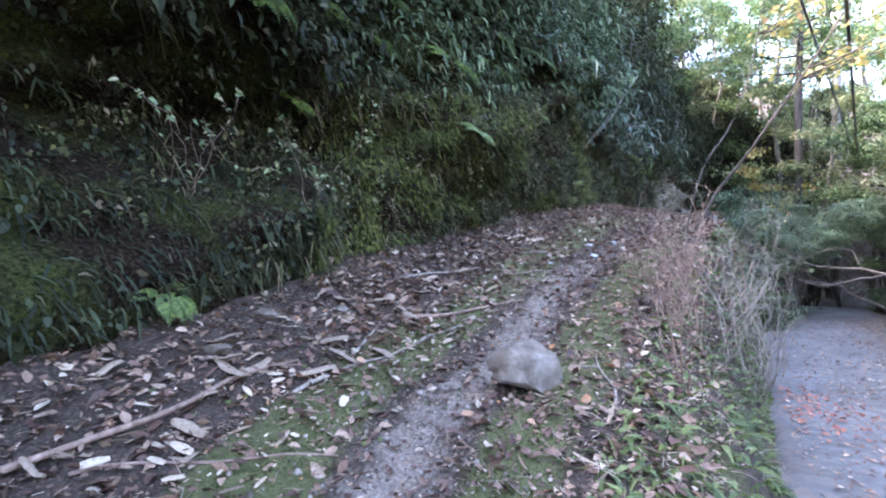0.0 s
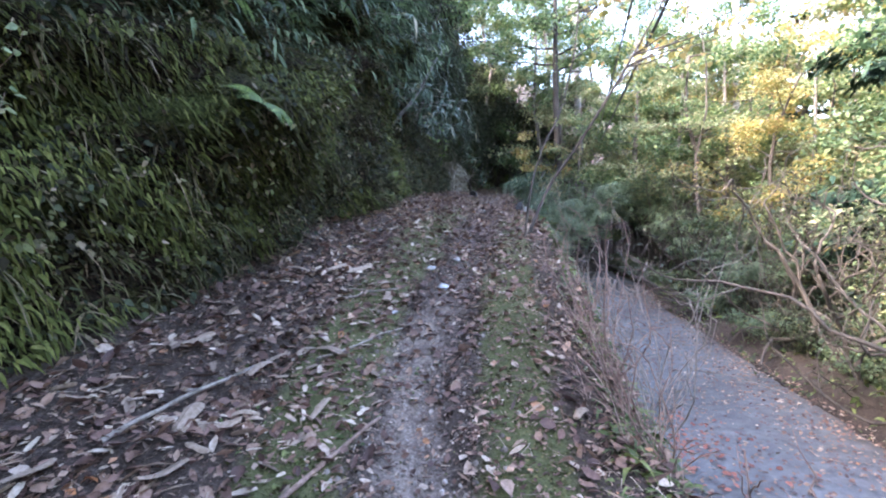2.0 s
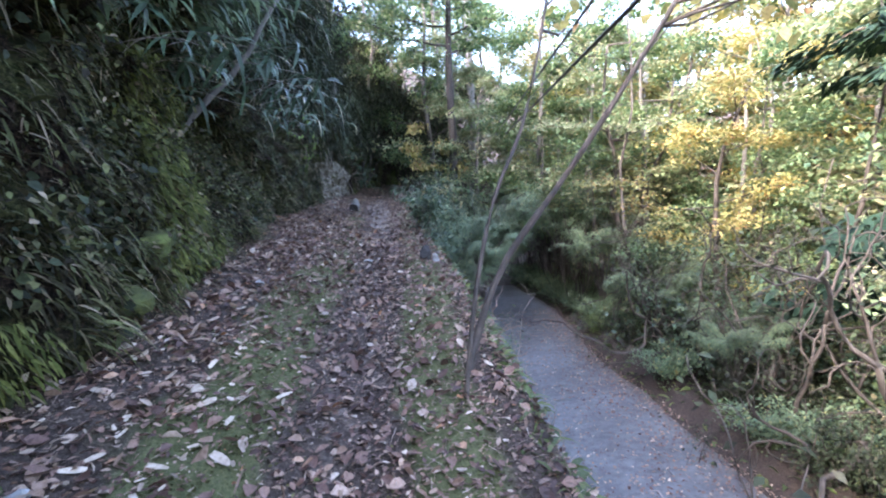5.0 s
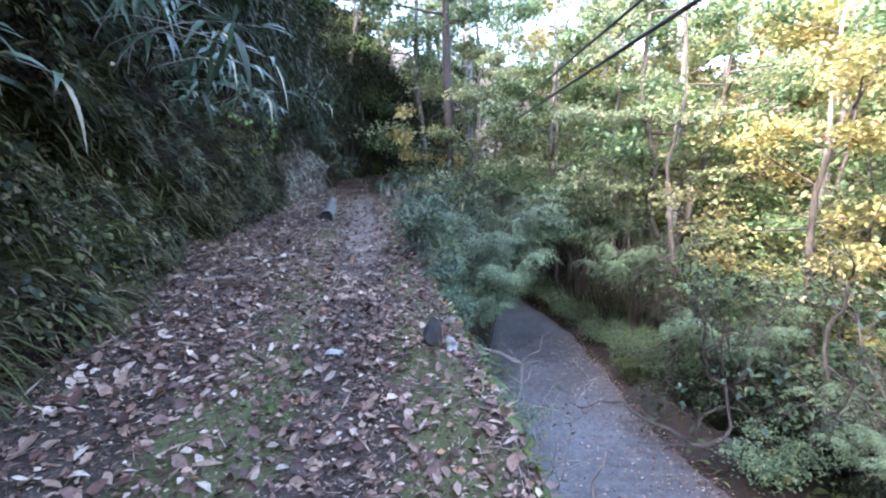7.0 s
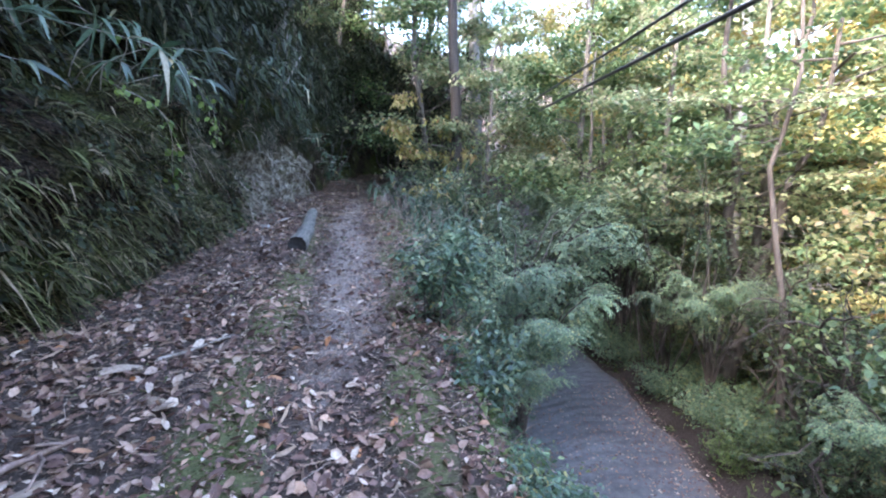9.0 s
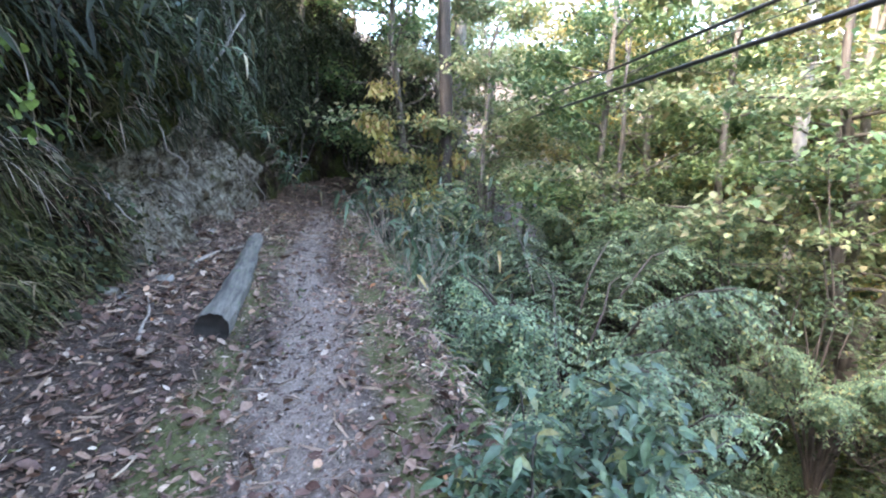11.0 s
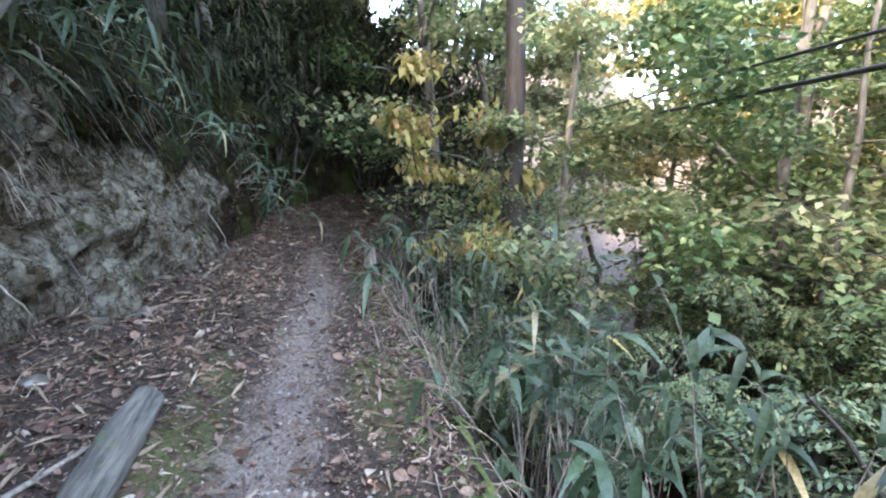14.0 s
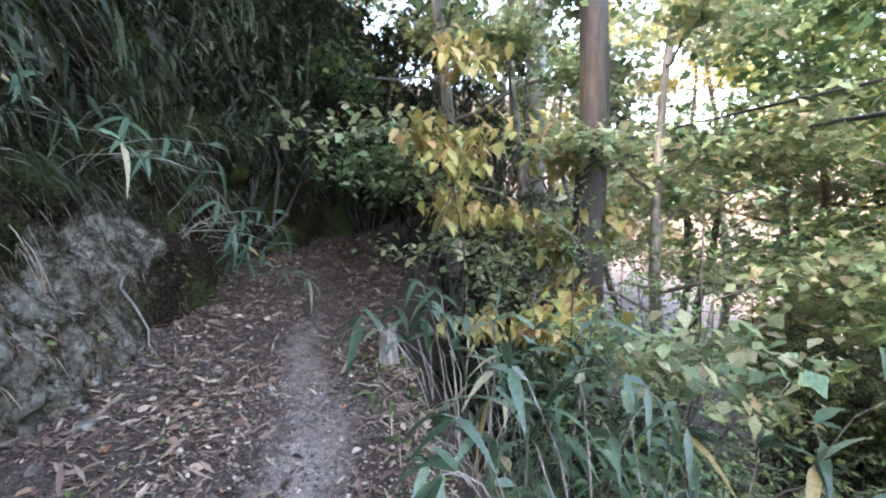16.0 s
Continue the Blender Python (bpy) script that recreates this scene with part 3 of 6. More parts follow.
bp = bank_place(bs, bh)
m1, m2 = bs.shape
bidx = np.arange(m1 * m2).reshape(m1, m2)
bq = np.stack([bidx[:-1, :-1], bidx[1:, :-1], bidx[1:, 1:], bidx[:-1, 1:]], -1).reshape(-1, 4)
barerock = (0.72 * cut + 0.06 + 0.16 * cut * fbm(bs * 2.1, bh * 2.3, 21.0, 4)) * smooth((1.55 + 0.2 * fbm(bs * 2.3, bh, 6.0, 3) - bh) / 0.5)
bank = new("bank", mesh_of("bank", bp.reshape(-1, 3), bq, M_BANK, False, [("bare", barerock.ravel())]))
tagged(bank, "steep dark earth bank with moss, roots and grey rock at its foot", "bank", kind="structure")


def bank_points(n, s0, s1, h0, h1, rs=rng):
    """Random places on the bank's face, with its outward direction."""
    s, h = rs.uniform(s0, s1, n), rs.uniform(h0, h1, n)
    p = bank_place(s, h)
    x0, y0 = spot(s, np.zeros(n) - 1)
    x1, y1 = spot(s, np.zeros(n))
    out = unit(np.stack([x1 - x0, y1 - y0, np.full(n, 0.25)], -1))
    return p, out, s, h


def stuff(name, pieces, mat, label, category):
    v, f = joined(pieces) if isinstance(pieces, list) else pieces
    return tagged(new(name, mesh_of(name, v, f, mat)), label, category, kind="stuff")


def on_ground(s, u, lift=0.0):
    x, y = spot(s, u)
    return np.stack([x, y, land(x, y) + lift], -1)


def any_way(n, up=0.0, rs=rng):
    a = rs.uniform(0, 2 * np.pi, n)
    return np.stack([np.cos(a), np.sin(a), rs.normal(0, 0.22, n) + up], -1)


UP = np.array([0, 0, 1.0])


# ---- plants ----
def tree_mesh(rs, height, spread, trunk_r, leaf_n, leaf_len, leaf_mat_, bark, crown_from=0.35, layered=0.5, lean=(0, 0), limbs=14, leaf_w=0.42, clump=0.3, bend=0.12):
    """Meshes of a broad-leaved tree: the trunk with its limbs, and a crown of many leaves in uneven layers."""
    top = np.array([lean[0], lean[1], height])
    trunk = limb((0, 0, -0.4), top, bend, 25, rs)[::3]
    radii = trunk_r * np.linspace(1, 0.25, 9) ** 0.9
    wood = [tube(trunk, radii, 7, 0, 0.06)]
    tips = []
    for k in range(limbs):
        t = crown_from + (1 - crown_from) * (k + rs.uniform(0, 1)) / limbs
        a = trunk[min(int(t * 8), 7)] + (trunk[min(int(t * 8) + 1, 8)] - trunk[min(int(t * 8), 7)]) * (t * 8 % 1)
        ang = k * 2.4 + rs.uniform(-0.5, 0.5)
        reach = spread * (1.15 - 0.75 * abs(t - 0.55)) * rs.uniform(0.55, 1.1) * (1.25 - 0.7 * t)
        b = a + np.array([math.cos(ang) * reach, math.sin(ang) * reach, reach * rs.uniform(0.1, 0.55)])
        line = limb(a, b, 0.18, 6, rs)
        wood.append(tube(line, trunk_r * (1 - t * 0.6) * np.linspace(0.38, 0.09, 6), 5))
        for j in range(4):
            c0 = line[rs.integers(2, 6)]
            c1 = c0 + np.array([math.cos(ang + rs.normal(0, 0.9)), math.sin(ang + rs.normal(0, 0.9)), rs.uniform(-0.15, 0.4)]) * reach * rs.uniform(0.25, 0.5)
            tw = limb(c0, c1, 0.2, 4, rs)
            wood.append(tube(tw, trunk_r * np.linspace(0.10, 0.035, 4), 4))
            tips += [tw[1], tw[2], tw[3], line[4], line[5]]
    tips = np.array(tips)
    at = tips[rs.integers(0, len(tips), leaf_n)]
    size = np.array([1, 1, 1 - 0.72 * layered]) * clump * spread
    p = at + rs.normal(0, 1, (leaf_n, 3)) * size * 0.5
    d = any_way(leaf_n, -0.25, rs)
    n = unit(UP * (0.6 + layered) + rs.normal(0, 0.5, (leaf_n, 3)))
    L = leaf_len * rs.uniform(0.6, 1.3, leaf_n)
    crown = blades(p, d, n, L, L * leaf_w, rs.uniform(0, 0.5, leaf_n), (0.12, 1.0, 0.04), 0.2)
    v, f = quadfix(wood)
    return mesh_of("trunk", v, f, bark), mesh_of("crown", *crown, leaf_mat_)


def conifer_mesh(rs, height, spread, trunk_r, mat, bark, first=0.12, tiers=26, per=5, sprays=26):
    """Meshes of a cedar-like tree: straight trunk, drooping boughs with flat sprays of needles."""
    trunk = limb((0, 0, -0.4), (0.1, 0, height), 0.03, 8, rs)
    wood, P, D, N, L = [tube(trunk, trunk_r * np.linspace(1, 0.12, 8), 8, 0, 0.04)], [], [], [], []
    for k in range(tiers):
        t = first + (1 - first) * (k + rs.uniform(0, 0.8)) / tiers
        for j in range(per):
            ang = rs.uniform(0, 2 * np.pi)
            reach = spread * (1.05 - t) ** 0.7 * rs.uniform(0.55, 1.1)
            a = np.array([0, 0, height * t])
            b = a + np.array([math.cos(ang) * reach, math.sin(ang) * reach, -reach * rs.uniform(0.02, 0.35)])
            line = limb(a, b, 0.12, 5, rs)
            wood.append(tube(line, trunk_r * np.linspace(0.16, 0.03, 5) * (1.2 - t), 4))
            m = sprays
            q = rs.uniform(0.25, 1.0, m)
            base = a + (b - a) * q[:, None] + rs.normal(0, 0.05, (m, 3)) * reach
            side = np.array([-math.sin(ang), math.cos(ang), 0])
            way = np.array([math.cos(ang), math.sin(ang), -0.25]) * 0.8 + side * rs.choice([-1, 1], m)[:, None] * rs.uniform(0.2, 1.0, m)[:, None] + rs.normal(0, 0.15, (m, 3))
            P.append(base), D.append(way), N.append(UP + rs.normal(0, 0.25, (m, 3))), L.append(reach * rs.uniform(0.05, 0.12, m) + 0.05)
    P, D, N, L = np.concatenate(P), np.concatenate(D), np.concatenate(N), np.concatenate(L)
    v, f = quadfix(wood)
    return mesh_of("trunk", v, f, bark), mesh_of("crown", *blades(P, D, N, L, L * 0.2, 0.35, (0.4, 1.0, 0.1), 0.15), mat)


def bush_mesh(rs, height, spread, leaf_n, leaf_len, mat, bark, layered=0.5, leaf_w=0.42, stems=9, droop=0.3, clear=0.0, thick=0.016):
    """Meshes of a shrub: several stems from one foot, leaves in sprays along their ends."""
    wood, tips = [], []
    for k in range(stems):
        ang = k * 2.4 + rs.uniform(-0.4, 0.4)
        r = spread * rs.uniform(0.3, 1.0)
        b = np.array([math.cos(ang) * r, math.sin(ang) * r, height * rs.uniform(0.45, 1.0)])
        line = limb((rs.normal(0, 0.04), rs.normal(0, 0.04), -0.15), b, 0.25, 6, rs)
        wood.append(tube(line, thick * (height ** 0.5) * np.linspace(1, 0.25, 6), 5))
        for j in range(5):
            c0 = line[rs.integers(2, 6)]
            c1 = c0 + np.array([rs.normal(0, 1), rs.normal(0, 1), rs.normal(0.1, 0.4)]) * spread * 0.33
            tw = limb(c0, c1, 0.2, 4, rs)
            wood.append(tube(tw, 0.005 * (height ** 0.5) * np.linspace(1, 0.4, 4), 3))
            tips += [tw[1], tw[2], tw[3], line[3], line[5]]
    tips = np.array(tips)
    at = tips[rs.integers(0, len(tips), leaf_n)]
    p = at + rs.normal(0, 1, (leaf_n, 3)) * np.array([1, 1, 1 - 0.7 * layered]) * spread * 0.16
    p = p[p[:, 2] > max(0.02, clear * height)]
    leaf_n = len(p)
    d = any_way(leaf_n, -0.15, rs)
    n = unit(UP * (0.7 + layered) + rs.normal(0, 0.45, (leaf_n, 3)))
    L = leaf_len * rs.uniform(0.6, 1.35, leaf_n)
    v, f = quadfix(wood)
    return mesh_of("branchwork", v, f, bark), mesh_of("foliage", *blades(p, d, n, L, L * leaf_w, droop, LEAF, 0.25), mat)


def sasa_mesh(rs, height, stems, spread, over=(0, 0), leaf=0.24):
    """Meshes of bamboo grass: thin arching canes with fans of long pointed leaves at their ends."""
    wood, P, D, N, L = [], [], [], [], []
    for k in range(stems):
        a = np.array([rs.normal(0, spread * 0.25), rs.normal(0, spread * 0.25), -0.1])
        ang = rs.uniform(0, 2 * np.pi)
        h = height * rs.uniform(0.55, 1.0)
        t = np.linspace(0, 1, 8)[:, None]
        way = np.array([math.cos(ang) * spread * 0.6 + over[0], math.sin(ang) * spread * 0.6 + over[1], 0])
        line = a + way * t**1.6 + UP * h * (t - 0.30 * t**3)
        line += rs.normal(0, 0.008, (8, 3))
        wood.append(tube(line, np.linspace(0.0055, 0.002, 8), 5))
        for j in range(rs.integers(6, 11)):
            i = rs.integers(5, 8)
            dirn = unit((line[i] - line[i - 1])[None])[0]
            P.append(line[i]), D.append(dirn * 0.7 + rs.normal(0, 0.6, 3) + np.array([0, 0, -0.25])), N.append(UP + rs.normal(0, 0.3, 3)), L.append(leaf * rs.uniform(0.55, 1.2))
    P, D, N, L = np.array(P), np.array(D), np.array(N), np.array(L)
    v, f = quadfix(wood)
    return mesh_of("branchwork", v, f, M_TWIG), mesh_of("foliage", *blades(P, D, N, L, 0.012 + L * 0.042, rs.uniform(0.2, 0.8, len(P)), LANCE, 0.2), L_SASA)


def fern_mesh(rs, size, fronds=9):
    """Mesh of a fern: arching fronds with paired leaflets."""
    P, D, N, L = [], [], [], []
    for k in range(fronds):
        ang = k * 2.4 + rs.uniform(-0.3, 0.3)
        t = np.linspace(0.12, 1, 22)
        out = np.array([math.cos(ang), math.sin(ang), 0])
        line = out * (size * t)[:, None] + UP * (size * (0.75 * t - 0.85 * t**2))[:, None]
        side = np.array([-math.sin(ang), math.cos(ang), 0])
        for sgn in (-1, 1):
            P.append(line), D.append(np.tile(side * sgn + out * 0.35 - UP * 0.15, (22, 1))), N.append(np.tile(UP + out * 0.2, (22, 1))), L.append(size * 0.30 * np.sin(np.clip(t * 1.02, 0, 1) * np.pi * 0.93 + 0.12) + 0.004)
    P, D, N, L = (np.concatenate(a) for a in (P, D, N, L))
    return mesh_of("fern", *blades(P, D, N, L, 0.006 + L * 0.11, 0.2, BLADE, 0.1), L_FERN)


def plant(name, meshes, names, label, category, m, group=""):
    """A plant as one thing with its parts."""
    root = tagged(new(name), label, category, group)
    root.empty_display_size = 0.2
    for me, nm in zip(meshes, names):
        part(nm, me, root)
    root.matrix_basis = m
    return root


def at_spot(s, u, turn=0.0, sink=0.0, size=1.0):
    p = on_ground(np.array([s]), np.array([u]))[0]
    return Matrix.Translation(Vector(p) - Vector((0, 0, sink))) @ pose(0, 0, 0, 0, 0, turn) @ Matrix.Scale(size, 4)


def at_xy(x, y, turn=0.0, sink=0.0, size=1.0):
    z = float(land(np.array([x]), np.array([y]))[0])
    return Matrix.Translation((x, y, z - sink)) @ pose(0, 0, 0, 0, 0, turn) @ Matrix.Scale(size, 4)


def repeat(first, mats):
    for m in mats:
        c = copy_thing(first, m)
        c.matrix_basis = m

# ---- trees beyond the lane, ahead and on the hill ----
R1 = np.random.default_rng(11)
TREES = [
    plant("tree", tree_mesh(R1, 9, 2.6, 0.11, 8000, 0.106, L_AUTUMN, M_BARK, 0.25, 0.85, clump=0.2), ("trunk", "crown"), "slim woodland tree with yellow-green autumn leaves in flat layers", "tree", at_xy(16.5, 8.5), "woodland trees"),
    plant("tree", tree_mesh(R1, 11, 3.0, 0.13, 8000, 0.112, L_GREEN, M_BARK, 0.25, 0.7, clump=0.2, bend=0.05), ("trunk", "crown"), "slim woodland tree with fresh green leaves", "tree", at_xy(20.5, 15), "woodland trees"),
    plant("tree", tree_mesh(R1, 10, 2.8, 0.12, 6500, 0.11, L_YELLOW, M_DARKBARK, 0.3, 0.8, clump=0.2), ("trunk", "crown"), "slim woodland tree with yellow and orange autumn leaves", "tree", at_xy(18.5, 11.5), "woodland trees"),
    plant("tree", tree_mesh(R1, 7.5, 1.9, 0.055, 1500, 0.09, L_GREEN, M_DARKBARK, 0.5, 0.7, (0.9, 0.4), 9, clump=0.2), ("trunk", "crown"), "thin crooked tree with sparse green leaves", "tree", at_xy(11.6, 10.2), "thin trees"),
    plant("conifer", conifer_mesh(R1, 12, 2.9, 0.15, L_CEDAR, M_CEDARBARK, 0.2, 17, 5, 170), ("trunk", "crown"), "dark green cedar with drooping boughs and a straight trunk", "tree", at_xy(11.2, 5.5, 20), "cedars"),
]
kinds = [0, 1, 2, 1, 0, 2, 0, 1]
mats = {i: [] for i in range(5)}
for k in range(56):
    s = -5 + (k * 0.618 % 1.0) * 40
    u = 10.0 + (k % 4) * 5.0 + R1.uniform(-1.5, 1.5)
    mats[kinds[k % 8]].append(at_spot(s, u, R1.uniform(0, 360), 0.1, R1.uniform(0.95, 1.3) * (1 + 0.16 * (k % 4))))
for k in range(12):
    s = -1 + k * 1.5 + R1.uniform(-0.5, 0.5)
    mats[3].append(at_spot(s, float(road_right(s)) + 2.0 + R1.uniform(0, 1.8), R1.uniform(0, 360), 0.1, R1.uniform(0.6, 1.0)))
for k in range(20):
    s = 28 + (k // 5) * 4 + R1.uniform(-1.5, 1.5)
    u = -3.5 + (k % 5) * 2.9 + (1.2 if k < 5 else 0) + R1.uniform(-1, 1)
    mats[(1, 1, 0, 2, 1)[k % 5]].append(at_spot(s, u, R1.uniform(0, 360), 0.1, R1.uniform(1.0, 1.35)))
for s, u, g in ((-2, 9.0, 1.0), (24, 12.5, 1.1)):
    mats[4].append(at_spot(s, u, s * 50, 0.1, g))
for s, u, i, g in ((18.0, 7.2, 1, 0.8), (20.5, 5.4, 1, 0.6), (13.2, 6.6, 2, 0.6), (22.3, 6.6, 1, 0.7), (15.5, 8.2, 1, 0.7), (19.2, 6.8, 0, 0.95), (21.6, 5.8, 1, 0.9), (24.0, 4.2, 0, 0.9)):
    mats[i].append(at_spot(s, u, s * 77, 0.1, g))
for i, tr in enumerate(TREES):
    repeat(tr, mats[i])

# the hill's own trees, above the bank
for k in range(8):
    s = 7 + k * 2.9
    p = bank_place(np.array([s]), np.array([4.4 + 0.8 * (k % 2)]))[0]
    repeat(TREES[(1, 3, 1)[k % 3]], [Matrix.Translation(Vector(p) - Vector((0, 0, 0.3))) @ pose(0, 0, 0, 0, 0, k * 70) @ Matrix.Scale(0.62, 4)])

# broad crowns out from the bank, added overhead to shade the bend and start
for k, (s, h, g) in enumerate(((15.2, 3.4, 0.8), (17.6, 3.0, 0.85), (20.0, 3.2, 0.9), (22.4, 3.0, 0.85), (-1.0, 3.2, 0.8), (1.6, 3.4, 0.75))):
    p = bank_place(np.array([s]), np.array([h]))[0]
    repeat(TREES[1], [Matrix.Translation(Vector(p) - Vector((0, 0, 0.3))) @ pose(0, 0, 0, 0, 0, k * 83) @ Matrix.Scale(g, 4)])

# the big trunk and the pole ahead
big = tree_mesh(R1, 13, 3.2, 0.24, 6500, 0.12, L_GREEN, M_TALLBARK, 0.72, 0.7, clump=0.22, bend=0.03)
plant("tall_tree", big, ("trunk", "crown"), "tall tree with a thick dark brown trunk beside the trail", "tree", at_xy(14.1, 18.42, 40, 0.2))


def forked_tree(x, y):
    """A grey trunk that parts into two crooked stems, with flat layers of yellow leaves."""
    rs = np.random.default_rng(19)
    z = float(land(np.array([x]), np.array([y]))[0])
    side = np.array([0.73, -0.68, 0])
    fork = np.array([0.05, 0, 1.35 - z])
    trunk = spline([(0.0, 0, -0.4), side * -0.12 + UP * fork[2] * 0.3, side * 0.06 + UP * fork[2] * 0.65, fork], 0.2)
    left = spline([fork - UP * 0.12, fork + side * -0.12 + UP * 0.35, fork + side * -0.30 + UP * 1.0, fork + side * -0.22 + UP * 2.0, fork + side * -0.5 + UP * 3.4, fork + side * -0.4 + UP * 5.0], 0.2)
    right = spline([fork - UP * 0.12, fork + side * 0.22 + UP * 0.3, fork + side * 0.55 + UP * 0.8, fork + side * 0.62 + UP * 1.5, fork + side * 1.1 + UP * 2.5, fork + side * 1.3 + UP * 4.2], 0.2)
    wood = [tube(trunk, np.linspace(0.15, 0.115, len(trunk)), 10, 0, 0.07), tube(left, np.linspace(0.095, 0.025, len(left)), 8, 1, 0.06), tube(right, np.linspace(0.09, 0.025, len(right)), 8, 2, 0.06)]
    tips = []
    for line in (left, right):
        for k in range(15):
            a = line[rs.integers(len(line) // 5, len(line))]
            ang = k * 2.4 + rs.uniform(-0.4, 0.4)
            reach = rs.uniform(0.9, 2.1)
            lm = limb(a, a + np.array([math.cos(ang) * reach, math.sin(ang) * reach, rs.uniform(-0.15, 0.35)]), 0.15, 7, rs)
            wood.append(tube(lm, np.linspace(0.028, 0.006, 7), 5))
            for j in range(4):
                c = lm[rs.integers(2, 7)]
                tw = limb(c, c + np.array([rs.normal(0, 0.4), rs.normal(0, 0.4), rs.normal(0.0, 0.06)]), 0.2, 4, rs)
                wood.append(tube(tw, np.linspace(0.006, 0.003, 4), 4))
                tips += list(tw[1:]) + [lm[5], lm[6]]
    tips = np.array(tips)
    n = 7500
    p = tips[rs.integers(0, len(tips), n)] + rs.normal(0, 1, (n, 3)) * np.array([0.2, 0.2, 0.035])
    L = rs.uniform(0.05, 0.105, n)
    crown = blades(p, any_way(n, -0.2, rs), UP * 1.4 + rs.normal(0, 0.4, (n, 3)), L, L * 0.38, rs.uniform(0, 0.5, n), (0.12, 1.0, 0.04), 0.2)
    root = tagged(new("forked_tree"), "crooked grey tree forking into two stems with yellow leaves", "tree")
    part("trunk", mesh_of("trunk", *quadfix(wood), M_DARKBARK), root)
    part("crown", mesh_of("crown", *crown, L_AUTUMN), root)
    root.matrix_basis = Matrix.Translation((x, y, z))


forked_tree(13.6, 11.3)

# shrubs along the far side of the lane
R2 = np.random.default_rng(23)
HEDGE = [
    plant("shrub", bush_mesh(R2, 1.2, 0.9, 3000, 0.06, L_SPRAY, M_DARKBARK, 0.7), ("branchwork", "foliage"), "dense green shrub beside the concrete lane", "shrub", at_spot(3, 4.7), "lane shrubs"),
    plant("shrub", bush_mesh(R2, 1.3, 0.9, 2600, 0.055, L_HERB, M_DARKBARK, 0.5), ("branchwork", "foliage"), "low green shrub beside the concrete lane", "shrub", at_spot(5, 5.2), "lane shrubs"),
    plant("shrub", bush_mesh(R2, 1.9, 1.1, 1700, 0.06, L_GREEN, M_BARK, 0.6), ("branchwork", "foliage"), "loose light green shrub with bare stems", "shrub", at_spot(7, 5.0), "lane shrubs"),
    plant("shrub", bush_mesh(R2, 1.2, 0.8, 2200, 0.06, L_DARK, M_DARKBARK, 0.5), ("branchwork", "foliage"), "low dark evergreen shrub beside the concrete lane", "shrub", at_spot(6, 4.3), "lane shrubs"),
]
for k in range(84):
    s = -3 + k * 0.34 + R2.uniform(-0.2, 0.2)
    u = float(road_right(s)) + 0.45 + (k % 3) * 0.7 + R2.uniform(-0.15, 0.3)
    if 3.5 < s < 15:
        # between 8 and 10.5 every other shrub is the pale one, imitating haze
        repeat(HEDGE[0 if k % 7 == 3 or (8 < s < 10.5 and k % 2) else 3], [at_spot(s, u + 0.15, R2.uniform(0, 360), 0.05, R2.uniform(0.5, 0.8) * (0.8 + 0.2 * (k % 3)))])
        continue
    repeat(HEDGE[((0, 1, 2) if s < 3.5 else (0, 0, 0, 0, 1))[k % (3 if s < 3.5 else 5)]], [at_spot(s, u, R2.uniform(0, 360), 0.05, R2.uniform(0.5, 0.8) * (1 + 0.2 * (k % 3)))])

def spray_shrub_mesh(rs, height, spread, sprays, stems=9, low=0.45, leaflet=0.055):
    """Meshes of a layered shrub: arching stems that carry flat, feathered sprays of paired leaflets, bare below."""
    wood, lines = [], []
    for k in range(stems):
        ang = k * 2.4 + rs.uniform(-0.4, 0.4)
        reach = spread * rs.uniform(0.5, 1.0)
        t = np.linspace(0, 1, 9)[:, None]
        out = np.array([math.cos(ang), math.sin(ang), 0]) * reach
        line = out * t ** 1.7 + UP * height * rs.uniform(0.75, 1.0) * (1.25 * t - 0.38 * t ** 3) + rs.normal(0, 0.02, (9, 3)) * t
        wood.append(tube(line, np.linspace(0.02, 0.006, 9), 5))
        lines.append(line)
    P, D, N, L = [], [], [], []
    for k in range(sprays):
        line = lines[rs.integers(0, stems)]
        q = rs.uniform(low, 1.0) * 8
        i = min(int(q), 7)
        foot = line[i] + (line[i + 1] - line[i]) * (q - i)
        out = foot * (1, 1, 0)
        ang = math.atan2(out[1], out[0]) + rs.normal(0, 0.9)
        way = np.array([math.cos(ang), math.sin(ang), rs.uniform(-0.1, 0.35)])
        span = rs.uniform(0.2, 0.5) * spread * 0.6
        t = np.linspace(0.15, 1, 11)
        rib = foot + way * (span * t)[:, None] - UP * (span * 0.45 * t ** 2)[:, None]
        wood.append(tube(rib[[0, 5, 10]], (0.004, 0.003, 0.0015), 3))
        side = unit(np.cross(way, UP)[None])[0]
        for sgn in (-1, 1):
            P.append(rib), D.append(side * sgn + way * 0.55 - UP * 0.18 + rs.normal(0, 0.25, (11, 3))), N.append(UP + way * 0.2 + rs.normal(0, 0.35, (11, 3))), L.append(leaflet * rs.uniform(0.75, 1.3, 11))
    P, D, N, L = (np.concatenate(a) for a in (P, D, N, L))
    return mesh_of("branchwork", *quadfix(wood), M_DARKBARK), mesh_of("foliage", *blades(P, D, N, L, L * 0.26, 0.3, (0.2, 1.0, 0.08), 0.15), L_SPRAY)


